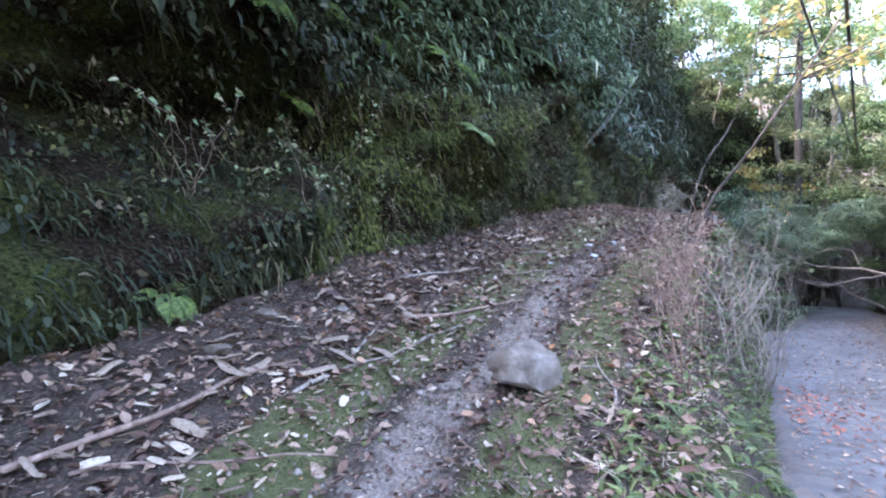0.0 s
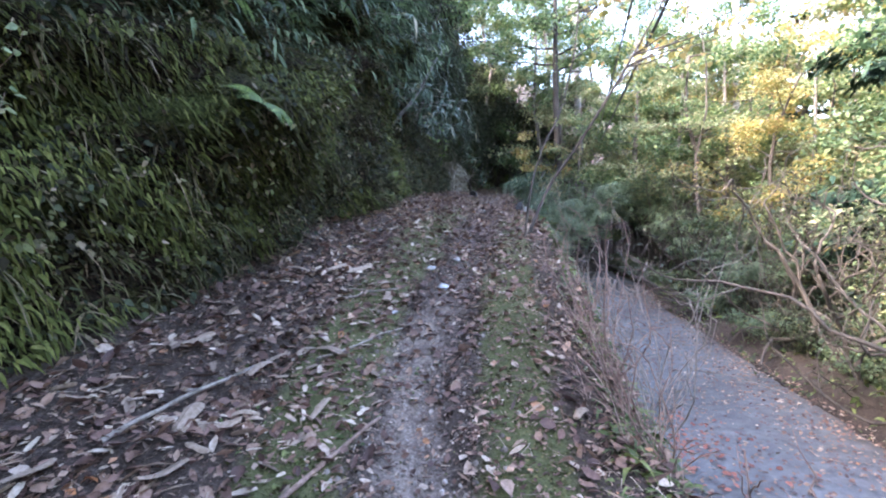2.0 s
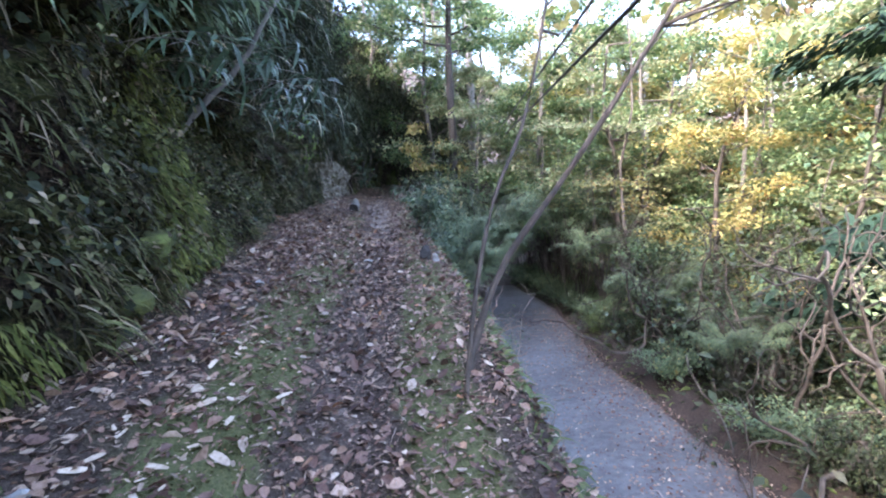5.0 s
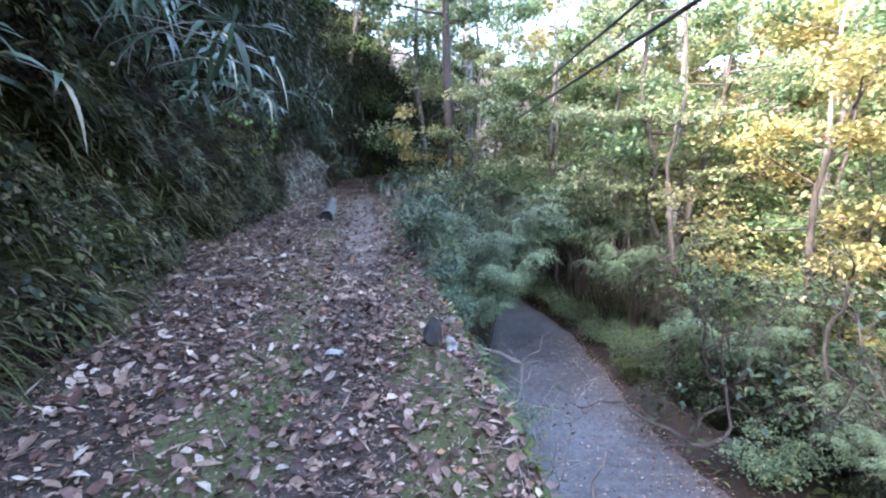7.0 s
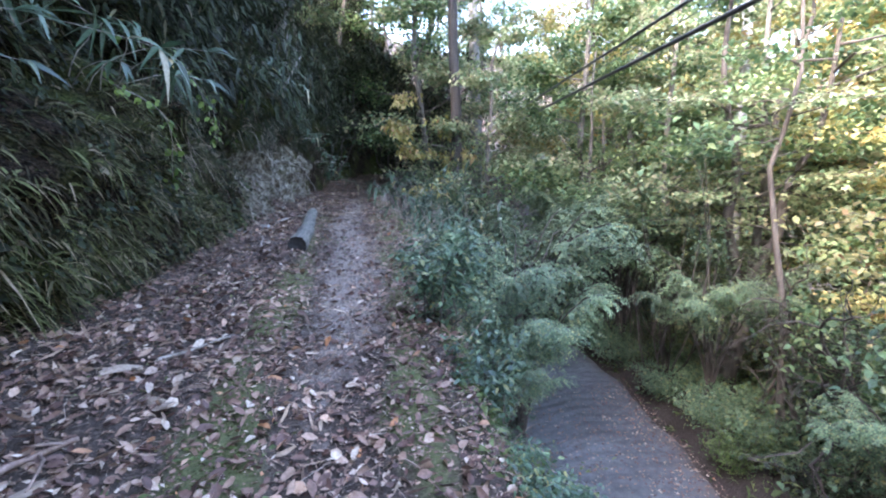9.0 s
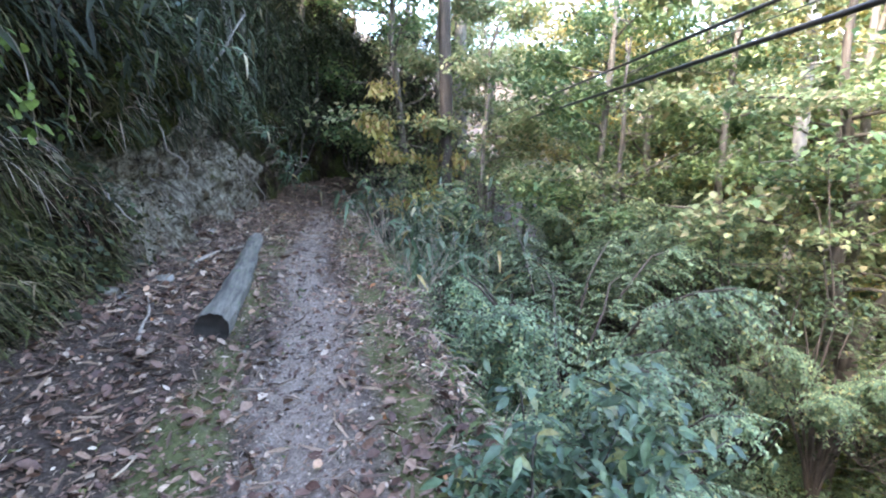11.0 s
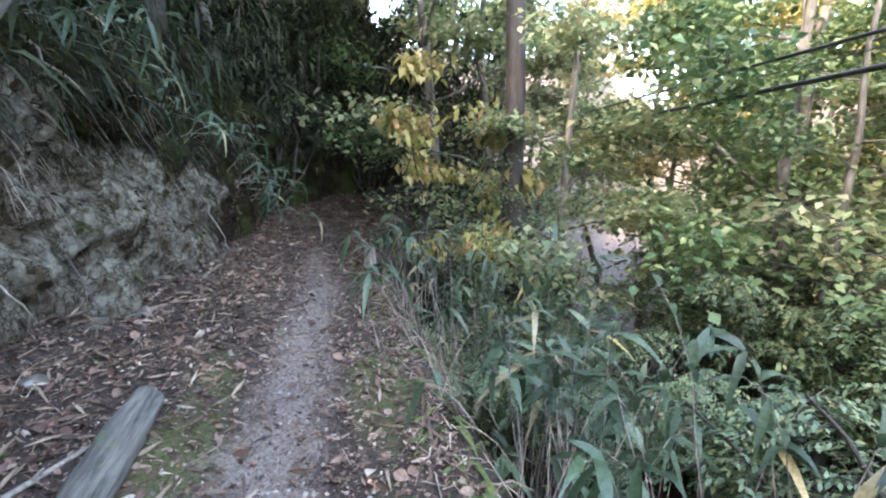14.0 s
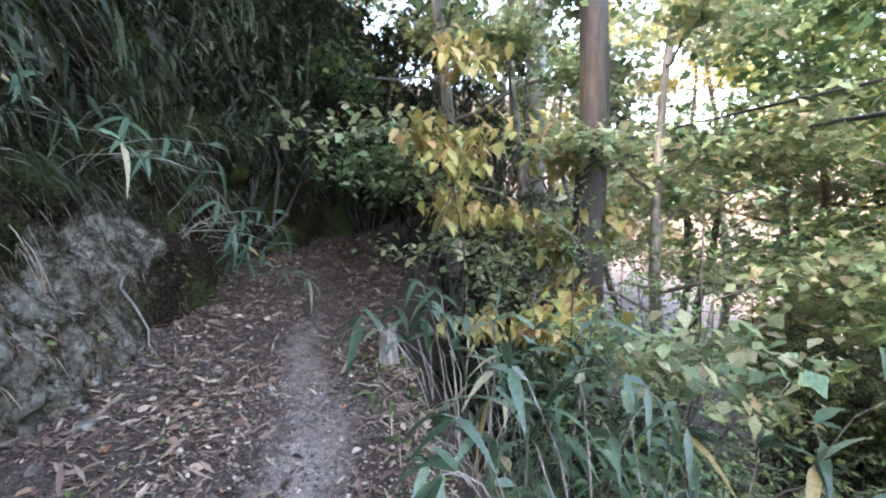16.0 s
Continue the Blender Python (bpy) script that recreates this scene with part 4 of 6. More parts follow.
# shrubs on the slope between trail and lane, further on
SLOPE = [
    plant("slope_shrub", bush_mesh(R2, 1.3, 0.7, 1900, 0.075, L_BLUE, M_DARKBARK, 0.85, 0.27, 12, 0.3, 0.0, 0.010), ("branchwork", "foliage"), "blue-green shrub with layered leaves on the slope below the trail", "shrub", at_spot(15.0, 1.3, 0, 0, 0.6), "slope shrubs"),
    plant("slope_shrub", bush_mesh(R2, 1.4, 0.7, 1700, 0.07, L_HERB, M_DARKBARK, 0.75, 0.26, 12, 0.3, 0.0, 0.010), ("branchwork", "foliage"), "green shrub with broad leaves on the slope below the trail", "shrub", at_spot(14.3, 1.25, 0, 0, 0.55), "slope shrubs"),
    plant("slope_shrub", bush_mesh(R2, 4.2, 0.95, 5200, 0.045, L_BLUE, M_DARKBARK, 0.9, 0.34, 14, 0.3, 0.5, 0.009), ("branchwork", "foliage"), "tall blue-green shrub with layered sprays of leaves below the trail", "shrub", at_spot(21.0, 5.6), "slope shrubs"),
    plant("slope_shrub", bush_mesh(R2, 4.4, 0.95, 5000, 0.046, L_GREEN, M_DARKBARK, 0.85, 0.36, 14, 0.3, 0.5, 0.009), ("branchwork", "foliage"), "tall light green shrub with layered leaves below the trail", "shrub", at_spot(23.4, 5.4), "slope shrubs"),
]
for k in range(7):
    s = 13.2 + k * 0.34 + R2.uniform(-0.15, 0.15)
    u = float(edge_u(s)) + 0.5 + (k % 3) * 0.25 + R2.uniform(-0.05, 0.1)
    repeat(SLOPE[k % 2], [at_spot(s, u, R2.uniform(0, 360), 0.05, R2.uniform(0.5, 0.7) * (0.7 + 0.22 * (k % 3)))])
layered = plant("layered_shrub", spray_shrub_mesh(R2, 2.8, 1.3, 950, 13, 0.6, 0.032), ("branchwork", "foliage"), "spreading shrub with pale blue-green leaves in flat layers below the trail", "shrub", at_spot(17.4, 2.3, 0, 0, 1.42), "layered shrubs")
for s, u, g in ((15.5, 1.4, 0.62), (16.3, 2.0, 1.05), (16.9, 2.15, 1.3), (21.0, 2.5, 1.3), (22.2, 2.5, 1.35), (19.4, 5.5, 1.6), (21.4, 5.6, 1.6), (11.2, 4.6, 0.6), (13.6, 4.9, 0.8), (16.8, 5.4, 1.1)):
    repeat(layered, [at_spot(s, u, s * 130, 0.05, g)])
for k in range(6):
    s = 17.5 + k * 1.1 + R2.uniform(-0.2, 0.2)
    repeat(SLOPE[2 + k % 2], [at_spot(s, float(road_right(s)) + 0.6 + (k % 2) * 0.5, R2.uniform(0, 360), 0.05, R2.uniform(0.9, 1.1))])
edge_bush = bush_mesh(R2, 0.9, 0.3, 2300, 0.055, L_BLUE, M_DARKBARK, 0.2, 0.22, 12, 0.3, 0.0, 0.010)
eb = plant("edge_bush", edge_bush, ("branchwork", "foliage"), "small blue-green bush on the trail's outer edge", "shrub", at_spot(14.2, 0.62), "edge bushes")
repeat(eb, [at_spot(s, u, a, 0.03, g) for s, u, a, g in ((13.4, 0.8, 50, 0.85), (12.3, 0.75, 120, 0.6), (11.4, 0.9, 200, 0.35), (10.6, 0.95, 80, 0.35))])

# undergrowth below the far trees
UNDER = [
    plant("undergrowth_shrub", bush_mesh(R2, 3.0, 1.5, 4600, 0.075, L_GREEN, M_DARKBARK, 0.85, 0.4, 12), ("branchwork", "foliage"), "leafy green undergrowth shrub below the trees", "shrub", at_spot(10, 7.5), "undergrowth"),
    plant("undergrowth_shrub", bush_mesh(R2, 3.4, 1.5, 4600, 0.075, L_AUTUMN, M_DARKBARK, 0.9, 0.4, 12), ("branchwork", "foliage"), "undergrowth shrub with yellow-green layered leaves below the trees", "shrub", at_spot(13, 7.8), "undergrowth"),
    plant("undergrowth_shrub", bush_mesh(R2, 2.6, 1.5, 4600, 0.07, L_BLUE, M_DARKBARK, 0.8, 0.36, 12), ("branchwork", "foliage"), "dark blue-green undergrowth shrub below the trees", "shrub", at_spot(7, 7.2), "undergrowth"),
]
for k in range(40):
    s = -4 + (k % 20) * 1.7 + R2.uniform(-0.5, 0.5)
    u = float(road_right(s)) + (2.6 if k < 20 else 5.2) + R2.uniform(-0.7, 0.9)
    repeat(UNDER[((2, 0, 2, 1, 2) if k < 20 else (0, 1, 1, 2, 0))[k % 5]], [at_spot(s, u, R2.uniform(0, 360), 0.05, R2.uniform(0.8, 1.15) * (1 if k < 20 else 1.35))])

# the yellow shrub at the bend
gz = float(land(np.array([13.15]), np.array([19.25]))[0])
tall = 5.7 - gz
yel = bush_mesh(R2, tall, 0.72, 2300, 0.11, L_GOLD, M_DARKBARK, 0.3, 0.36, 7, 0.8, (3.9 - gz) / tall, 0.006)
ys = plant("yellow_shrub", yel, ("branchwork", "foliage"), "tall shrub with large drooping yellow and orange leaves beside the trail", "shrub", at_xy(13.15, 19.25, 30, 0.05))
repeat(ys, [at_xy(13.6, 18.75, 200, 0.1, 1.22)])
repeat(SLOPE[3], [at_xy(13.4, 18.0, 40, 0.1, 1.15), at_xy(13.0, 17.7, 160, 0.1, 1.0), at_xy(14.2, 17.9, 260, 0.1, 1.15)])

# the twin-stemmed small tree on the edge
gz = float(land(np.array([3.5]), np.array([6.75]))[0])
base = np.array([3.5, 6.75, gz - 0.1])
stem1 = np.array([base, (3.63, 6.76, gz + 0.55), (3.85, 6.79, gz + 1.1), (4.15, 6.83, gz + 1.5), (4.38, 6.86, gz + 2.0), (4.56, 6.9, gz + 2.5), (4.8, 7.0, gz + 3.5)])
stem2 = np.array([(3.6, 6.9, gz - 0.15), (3.95, 7.02, gz + 0.35), (4.12, 6.95, gz + 0.7), (4.35, 6.75, gz + 1.1), (4.55, 6.5, gz + 1.55), (4.85, 6.2, gz + 2.2), (5.2, 5.9, gz + 3.0)])
R3 = np.random.default_rng(31)
stem1, stem2 = spline(stem1, 0.15), spline(stem2, 0.15)
wood = [tube(stem1, np.linspace(0.015, 0.007, len(stem1)), 7, 0, 0.05), tube(stem2, np.linspace(0.026, 0.010, len(stem2)), 8, 2, 0.1)]
tips = []
for line in (stem1, stem2):
    for k in range(9):
        a = line[R3.integers(len(line) * 6 // 10, len(line))]
        b = a + np.array([R3.uniform(0.2, 1.4), R3.normal(-0.45, 0.5), R3.uniform(0.1, 0.8)])
        lm = limb(a, b, 0.15, 6, R3)
        wood.append(tube(lm, np.linspace(0.011, 0.003, 6), 4))
        tips += list(lm[2:])
tips = np.array(tips)
n = 520
p = tips[R3.integers(0, len(tips), n)] + R3.normal(0, 0.12, (n, 3))
keep = (p[:, 2] > base[2] + 1.7) & (strip(p[:, 0], p[:, 1])[1] > 0.75)
p = p[keep]
n = len(p)
L = R3.uniform(0.05, 0.11, n)
root = tagged(new("twin_tree"), "small twin-stemmed leaning tree with sparse yellow leaves on the trail's edge", "tree")
for nm, me in (("branchwork", mesh_of("branchwork", *quadfix(wood), M_DARKBARK)), ("crown", mesh_of("crown", *blades(p, any_way(n, -0.3, R3), UP + R3.normal(0, 0.4, (n, 3)), L, L * 0.38, 0.3), L_YELLOW))):
    part(nm, me, root)

# a bare pale shrub, a sapling and dry stalks on the edge
def bare_shrub(name, s, u, height, stems, mat, label, spread=0.3, seed=1, r=0.007):
    rs = np.random.default_rng(seed)
    root = tagged(new(name), label, "shrub")
    x, y, z = on_ground(np.array([s]), np.array([u]))[0]
    for k in range(stems):
        ang = rs.uniform(0, 6.28)
        b = np.array([math.cos(ang) * spread * rs.uniform(0.3, 1), math.sin(ang) * spread * rs.uniform(0.3, 1), height * rs.uniform(0.6, 1)])
        line = limb((rs.normal(0, 0.02), rs.normal(0, 0.02), -0.05), b, 0.2, 8, rs)
        wood = [tube(line, np.linspace(r, r * 0.35, 8), 5)]
        for j in range(5):
            a = line[rs.integers(3, 8)]
            lm = limb(a, a + np.array([rs.normal(0, 0.14), rs.normal(0, 0.14), rs.uniform(0.02, 0.2)]) * height * 0.9, 0.3, 5, rs)
            wood.append(tube(lm, np.linspace(r * 0.5, r * 0.2, 5), 4))
        part("stem", mesh_of("stem", *quadfix(wood), mat), root)
    root.matrix_basis = Matrix.Translation((x, y, z))
    return root


PALE_SHRUB = "bare pale-twigged shrub on the slope beside the trail"
for k, (s, u, h, n, r, sp) in enumerate(((7.2, 1.2, 1.5, 7, 0.010, 0.45), (5.0, 0.95, 1.25, 8, 0.007, 0.55), (6.0, 1.15, 1.1, 6, 0.007, 0.5), (8.2, 1.25, 1.2, 5, 0.007, 0.5), (12.0, 1.5, 1.9, 6, 0.010, 0.6), (13.4, 1.3, 1.2, 5, 0.007, 0.5))):
    bare_shrub("bare_shrub", s, u, h, n, M_TWIG, PALE_SHRUB, sp, 3 + k, r)
bare_shrub("bare_shrub", 3.4, 0.8, 0.75, 4, M_REDTWIG, "low bare brown shrub on the trail's edge", 0.35, 15)
bare_shrub("bare_shrub", 4.7, 0.7, 1.1, 7, M_REDTWIG, "bare reddish shrub of thin twigs on the trail's edge", 0.45, 17, 0.005)
bare_shrub("bare_shrub", 5.3, 0.65, 1.0, 6, M_REDTWIG, "bare reddish shrub of thin twigs on the trail's edge", 0.4, 18, 0.005)
bare_shrub("bare_shrub", 4.3, 0.85, 0.8, 4, M_REDTWIG, "low bare brown shrub on the trail's edge", 0.4, 16)


def tangled_tree(s, du, height, stems, seed):
    """Crooked dark stems from one foot that turn and fork many times, with few small leaves."""
    rs = np.random.default_rng(seed)
    x, y, z = on_ground(np.array([s]), np.array([float(road_right(s)) + du]))[0]
    wood, tips = [], []

    def grow(a, way, span, r, depth):
        pts, here = [a], a
        for _ in range(7):
            way = unit((way + rs.normal(0, 0.33, 3) + UP * 0.10)[None])[0]
            here = here + way * span / 7
            pts.append(here)
        wood.append(tube(np.array(pts), np.linspace(r, r * 0.55, 8), 6 if depth < 2 else 4, seed, 0.08))
        if depth == 3:
            tips.extend(pts[3:])
            return
        for k in range(3):
            grow(pts[(4, 5, 7)[k]], way + rs.normal(0, 0.75, 3), span * rs.uniform(0.45, 0.7), r * (0.5, 0.5, 0.55)[k], depth + 1)

    for k in range(stems):
        ang = k * 6.28 / stems + rs.uniform(-0.5, 0.5)
        grow(np.array([rs.normal(0, 0.08), rs.normal(0, 0.08), -0.2]), np.array([math.cos(ang) * 0.5, math.sin(ang) * 0.5, 1.0]), height * rs.uniform(0.42, 0.6), 0.042 * rs.uniform(0.7, 1.1), 0)
    tips = np.array(tips)
    n = 450
    p = tips[rs.integers(0, len(tips), n)] + rs.normal(0, 0.09, (n, 3)) * (1, 1, 0.4)
    L = rs.uniform(0.035, 0.075, n)
    root = tagged(new("tangled_tree"), "small dark tree with tangled crooked stems beyond the lane", "tree", "tangled trees")
    part("branchwork", mesh_of("branchwork", *quadfix(wood), M_DARKBARK), root)
    part("foliage", mesh_of("foliage", *blades(p, any_way(n, -0.2, rs), UP * 1.4 + rs.normal(0, 0.4, (n, 3)), L, L * 0.36, 0.3, (0.12, 1.0, 0.04), 0.2), L_DARK), root)
    root.matrix_basis = Matrix.Translation((x, y, z))


for k, (s, du, h, n) in enumerate(((5.2, 1.0, 3.4, 3), (6.4, 0.8, 3.6, 4), (7.3, 1.5, 3.8, 3), (8.2, 0.8, 3.6, 4), (9.2, 1.4, 3.8, 3), (10.2, 0.9, 3.4, 4), (11.3, 1.5, 3.8, 3), (12.5, 1.0, 3.5, 3), (13.6, 1.6, 3.8, 4), (14.8, 1.2, 3.4, 3), (16.2, 1.4, 3.4, 3))):
    tangled_tree(s, du, h, n, 60 + k)
bare_shrub("sapling", 9.95, 0.93, 1.3, 1, M_REDTWIG, "thin bare sapling standing on the trail's edge", 0.25, 6, 0.016)


def stalk_clump(s, u, n, height, lean, seed, mat=None):
    rs = np.random.default_rng(seed)
    a = on_ground(np.full(n, s) + rs.normal(0, 0.1, n), np.full(n, u) + rs.normal(0, 0.07, n))
    d = np.stack([rs.normal(lean[0], 0.34, n), rs.normal(lean[1], 0.34, n), np.ones(n)], -1)
    L = height * rs.uniform(0.45, 1.0, n)
    ob = new("dry_stalks", mesh_of("dry_stalks", *blades(a, d, any_way(n, 0, rs), L, 0.0026, rs.uniform(0, 0.5, n), (1.0, 1.0, 0.9, 0.8, 0.4), 0.4), mat or L_STRAW))
    return tagged(ob, "clump of dry pale brown stalks on the trail's outer edge", "dry grass", "dry stalk clumps", "stuff")


for k, (s, u, n, h, lean) in enumerate(((4.5, 0.68, 26, 0.95, (-0.2, 0.35)), (4.9, 0.66, 26, 1.0, (-0.15, 0.3)), (5.4, 0.6, 24, 0.85, (-0.1, 0.2)), (6.3, 0.85, 26, 0.6, (0.1, -0.1)), (7.0, 0.85, 22, 0.5, (0.1, 0)), (4.2, 0.75, 24, 0.7, (-0.15, 0)), (14.3, 1.1, 40, 0.7, (0.3, -0.1)), (13.7, 1.0, 40, 0.8, (0.4, -0.3)), (12.2, 1.0, 30, 0.6, (0.4, -0.2)), (15.2, 0.9, 40, 0.7, (0.4, -0.2)), (17.6, 0.85, 12, 0.9, (0.1, -0.1)), (18.6, 0.9, 14, 1.0, (0.1, 0)), (19.6, 0.85, 16, 1.1, (0, 0.1)), (20.4, 0.85, 14, 1.0, (0.1, 0)), (21.6, 0.95, 12, 1.0, (0, 0.1)), (8.2, 0.9, 26, 0.6, (0.2, 0)))):
    stalk_clump(s, u, n, h, lean, 40 + k, L_REDSTALK if s < 6 else None)

# ---- the bank's plants ----
R4 = np.random.default_rng(51)
# one hanging grass in two tones; the near stretch has shade in its colour
for n, s0, s1, mat, label in ((24000, -4, 3.6, L_DARK, "hanging grass on the steep bank, coloured darker for shade"), (44000, 3.3, 17.6, L_BANK, "hanging grass and small ferns covering the steep bank")):
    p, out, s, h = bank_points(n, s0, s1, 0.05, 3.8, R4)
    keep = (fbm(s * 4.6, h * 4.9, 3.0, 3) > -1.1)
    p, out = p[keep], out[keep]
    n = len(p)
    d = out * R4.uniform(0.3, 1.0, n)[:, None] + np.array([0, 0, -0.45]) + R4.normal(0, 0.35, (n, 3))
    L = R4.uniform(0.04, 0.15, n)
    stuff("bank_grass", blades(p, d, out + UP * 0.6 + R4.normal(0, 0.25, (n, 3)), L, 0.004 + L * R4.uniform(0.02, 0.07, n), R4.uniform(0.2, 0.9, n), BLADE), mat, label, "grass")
p, out, s, h = bank_points(38000, -4, 17.8, 0.0, 3.8, R4)
keep = fbm(s * 3.2, h * 3.5, 7.0, 3) > -0.5
p, out = p[keep], out[keep]
n = len(p)
L = R4.uniform(0.02, 0.052, n) * R4.choice([1, 1, 1.4], n)
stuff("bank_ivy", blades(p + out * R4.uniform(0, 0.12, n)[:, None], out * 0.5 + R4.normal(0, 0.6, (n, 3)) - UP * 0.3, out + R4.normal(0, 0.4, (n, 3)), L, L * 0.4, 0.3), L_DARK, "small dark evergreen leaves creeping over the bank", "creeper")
p, out, s, h = bank_points(24000, 3.0, 9.8, 0.05, 1.7, R4)
keep = fbm(s * 2.1, h * 1.1, 1.0, 3) > 0.1
p, out = p[keep], out[keep]
n = len(p)
L = R4.uniform(0.025, 0.07, n)
stuff("bank_moss", blades(p + out * R4.uniform(0.03, 0.16, n)[:, None], out * 0.6 - UP * 0.7 + R4.normal(0, 0.3, (n, 3)), out + R4.normal(0, 0.2, (n, 3)), L, L * 0.17, 0.5, BLADE), L_MOSS, "hanging tufts of yellow-green moss on the bank", "moss")
p, out, s, h = bank_points(1300, 2.2, 16.5, 0.05, 3.6, R4)
keep = fbm(s * 2.3, h * 2.6, 41.0, 3) > -0.35
p, out = np.repeat(p[keep], 26, 0), np.repeat(out[keep], 26, 0)
n = len(p)
p = p + R4.normal(0, 0.035, (n, 3))
L = R4.uniform(0.07, 0.26, n)
stuff("bank_tufts", blades(p, out * R4.uniform(0.5, 1.1, n)[:, None] + R4.normal(0, 0.45, (n, 3)) + UP * 0.1, out + UP * 0.8, L, 0.002 + L * R4.uniform(0.012, 0.04, n), R4.uniform(0.5, 1.3, n), BLADE), L_BANK, "drooping tufts of dark grass and fine fern on the bank", "grass")
p, out, s, h = bank_points(420, 2.0, 11, 0.2, 3.4, R4)
p, out = np.repeat(p, 24, 0), np.repeat(out, 24, 0)
n = len(p)
L = R4.uniform(0.02, 0.05, n)
stuff("bank_leaf_clusters", blades(p + out * R4.uniform(0.05, 0.3, n)[:, None] + R4.normal(0, 0.07, (n, 3)), out * 0.5 + R4.normal(0, 0.6, (n, 3)) - UP * 0.2, out + UP + R4.normal(0, 0.4, (n, 3)), L, L * 0.4, 0.3), L_BANK, "clusters of small leaves standing out from the bank", "creeper")
for k, (s, h, g) in enumerate(((1.6, 0.5, 0.9), (2.4, 0.7, 1.0), (3.1, 0.5, 0.9), (3.8, 0.8, 0.9), (4.7, 0.4, 0.7), (5.6, 0.5, 0.7), (1.0, 0.9, 0.9))):
    rs = np.random.default_rng(200 + k)
    q = bank_place(np.array([s]), np.array([h]))[0]
    x1, y1 = spot(s, 0.0)
    o = unit(np.array([[x1 - q[0], y1 - q[1], 0.0]]))[0]
    tips = []
    root = tagged(new("bank_sprig"), "thin twiggy sprig with sparse small leaves growing from the bank", "shrub", "bank sprigs")
    for j in range(3):
        line = limb(q - o * 0.05, q + (o * rs.uniform(0.2, 0.5) + rs.normal(0, 0.25, 3) + UP * rs.uniform(0.3, 0.8)) * g, 0.2, 7, rs)
        wood = [tube(line, np.linspace(0.0032, 0.0016, 7), 5)]
        for i in range(4):
            c = line[rs.integers(3, 7)]
            tw = limb(c, c + rs.normal(0, 0.12, 3), 0.2, 4, rs)
            wood.append(tube(tw, np.linspace(0.002, 0.0012, 4), 4))
            tips += [tw[2], tw[3], line[6]]
        part("stem", mesh_of("stem", *quadfix(wood), M_REDTWIG), root)
    tips = np.array(tips)
    n = 60
    L = rs.uniform(0.025, 0.055, n)
    part("foliage", mesh_of("foliage", *blades(tips[rs.integers(0, len(tips), n)] + rs.normal(0, 0.02, (n, 3)), any_way(n, -0.2, rs), UP + o + rs.normal(0, 0.4, (n, 3)), L, L * 0.36, 0.3), L_AUTUMN), root)
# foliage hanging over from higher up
# same bamboo leaves twice: paled for haze up to 12, then darkened for shade
for n, s0, s1, leaf, ratio, mat, label in ((26000, -6, 4.5, 0.09, 0.28, L_DARK, "dark leaves overhanging from the top of the bank"), (22000, 4.0, 12, 0.13, 0.13, L_HAZYBAMBOO, "narrow bamboo leaves overhanging from the top of the bank"), (16000, 11.5, 19, 0.13, 0.13, L_DARK, "dark narrow bamboo leaves overhanging from the top of the bank")):
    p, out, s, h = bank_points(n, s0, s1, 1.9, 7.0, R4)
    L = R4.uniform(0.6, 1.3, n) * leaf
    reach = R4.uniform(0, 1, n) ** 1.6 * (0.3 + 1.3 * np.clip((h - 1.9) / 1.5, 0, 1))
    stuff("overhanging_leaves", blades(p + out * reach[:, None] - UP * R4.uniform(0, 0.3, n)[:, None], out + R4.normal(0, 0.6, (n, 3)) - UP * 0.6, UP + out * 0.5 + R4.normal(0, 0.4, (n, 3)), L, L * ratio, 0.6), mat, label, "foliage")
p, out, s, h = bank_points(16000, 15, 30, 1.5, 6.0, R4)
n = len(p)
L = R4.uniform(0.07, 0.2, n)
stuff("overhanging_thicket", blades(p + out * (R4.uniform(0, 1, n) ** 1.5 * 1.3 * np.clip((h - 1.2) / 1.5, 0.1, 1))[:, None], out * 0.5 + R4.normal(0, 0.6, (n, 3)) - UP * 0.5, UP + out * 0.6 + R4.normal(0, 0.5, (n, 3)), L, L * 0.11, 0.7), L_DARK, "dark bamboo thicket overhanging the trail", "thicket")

fern = fern_mesh(R4, 0.42)
f0 = None
for s, h, g in ((0.6, 2.0, 1.0), (1.6, 2.5, 1.0), (2.6, 2.35, 1.1), (3.7, 2.6, 1.1), (4.6, 2.5, 1.2), (5.4, 2.2, 1.1), (6.0, 2.75, 1.2), (6.6, 2.3, 1.0), (1.2, 0.35, 0.7), (2.2, 0.15, 0.6), (0.4, 0.3, 0.8), (7.3, 1.6, 0.8), (3.4, 1.6, 0.6), (8.0, 2.6, 1.0), (5.0, 1.2, 0.6), (3.0, 2.9, 1.2), (4.2, 3.1, 1.3), (5.0, 3.2, 1.3), (5.8, 1.7, 0.8), (2.0, 3.0, 1.2), (6.8, 2.9, 1.2), (4.0, 2.0, 0.9)):
    q = bank_place(np.array([s]), np.array([h]))[0]
    x1, y1 = spot(s, 0.0)
    face = math.degrees(math.atan2(y1 - q[1], x1 - q[0]))
    m = Matrix.Translation(q) @ pose(0, 0, 0, 0, 0, face) @ pose(0, 0, 0, 0, 38, 0) @ Matrix.Scale(g, 4)
    if f0 is None:
        f0 = tagged(new("fern", fern), "fresh green fern growing from the steep bank", "fern", "bank ferns")
        f0.matrix_basis = m
    else:
        repeat(f0, [m])

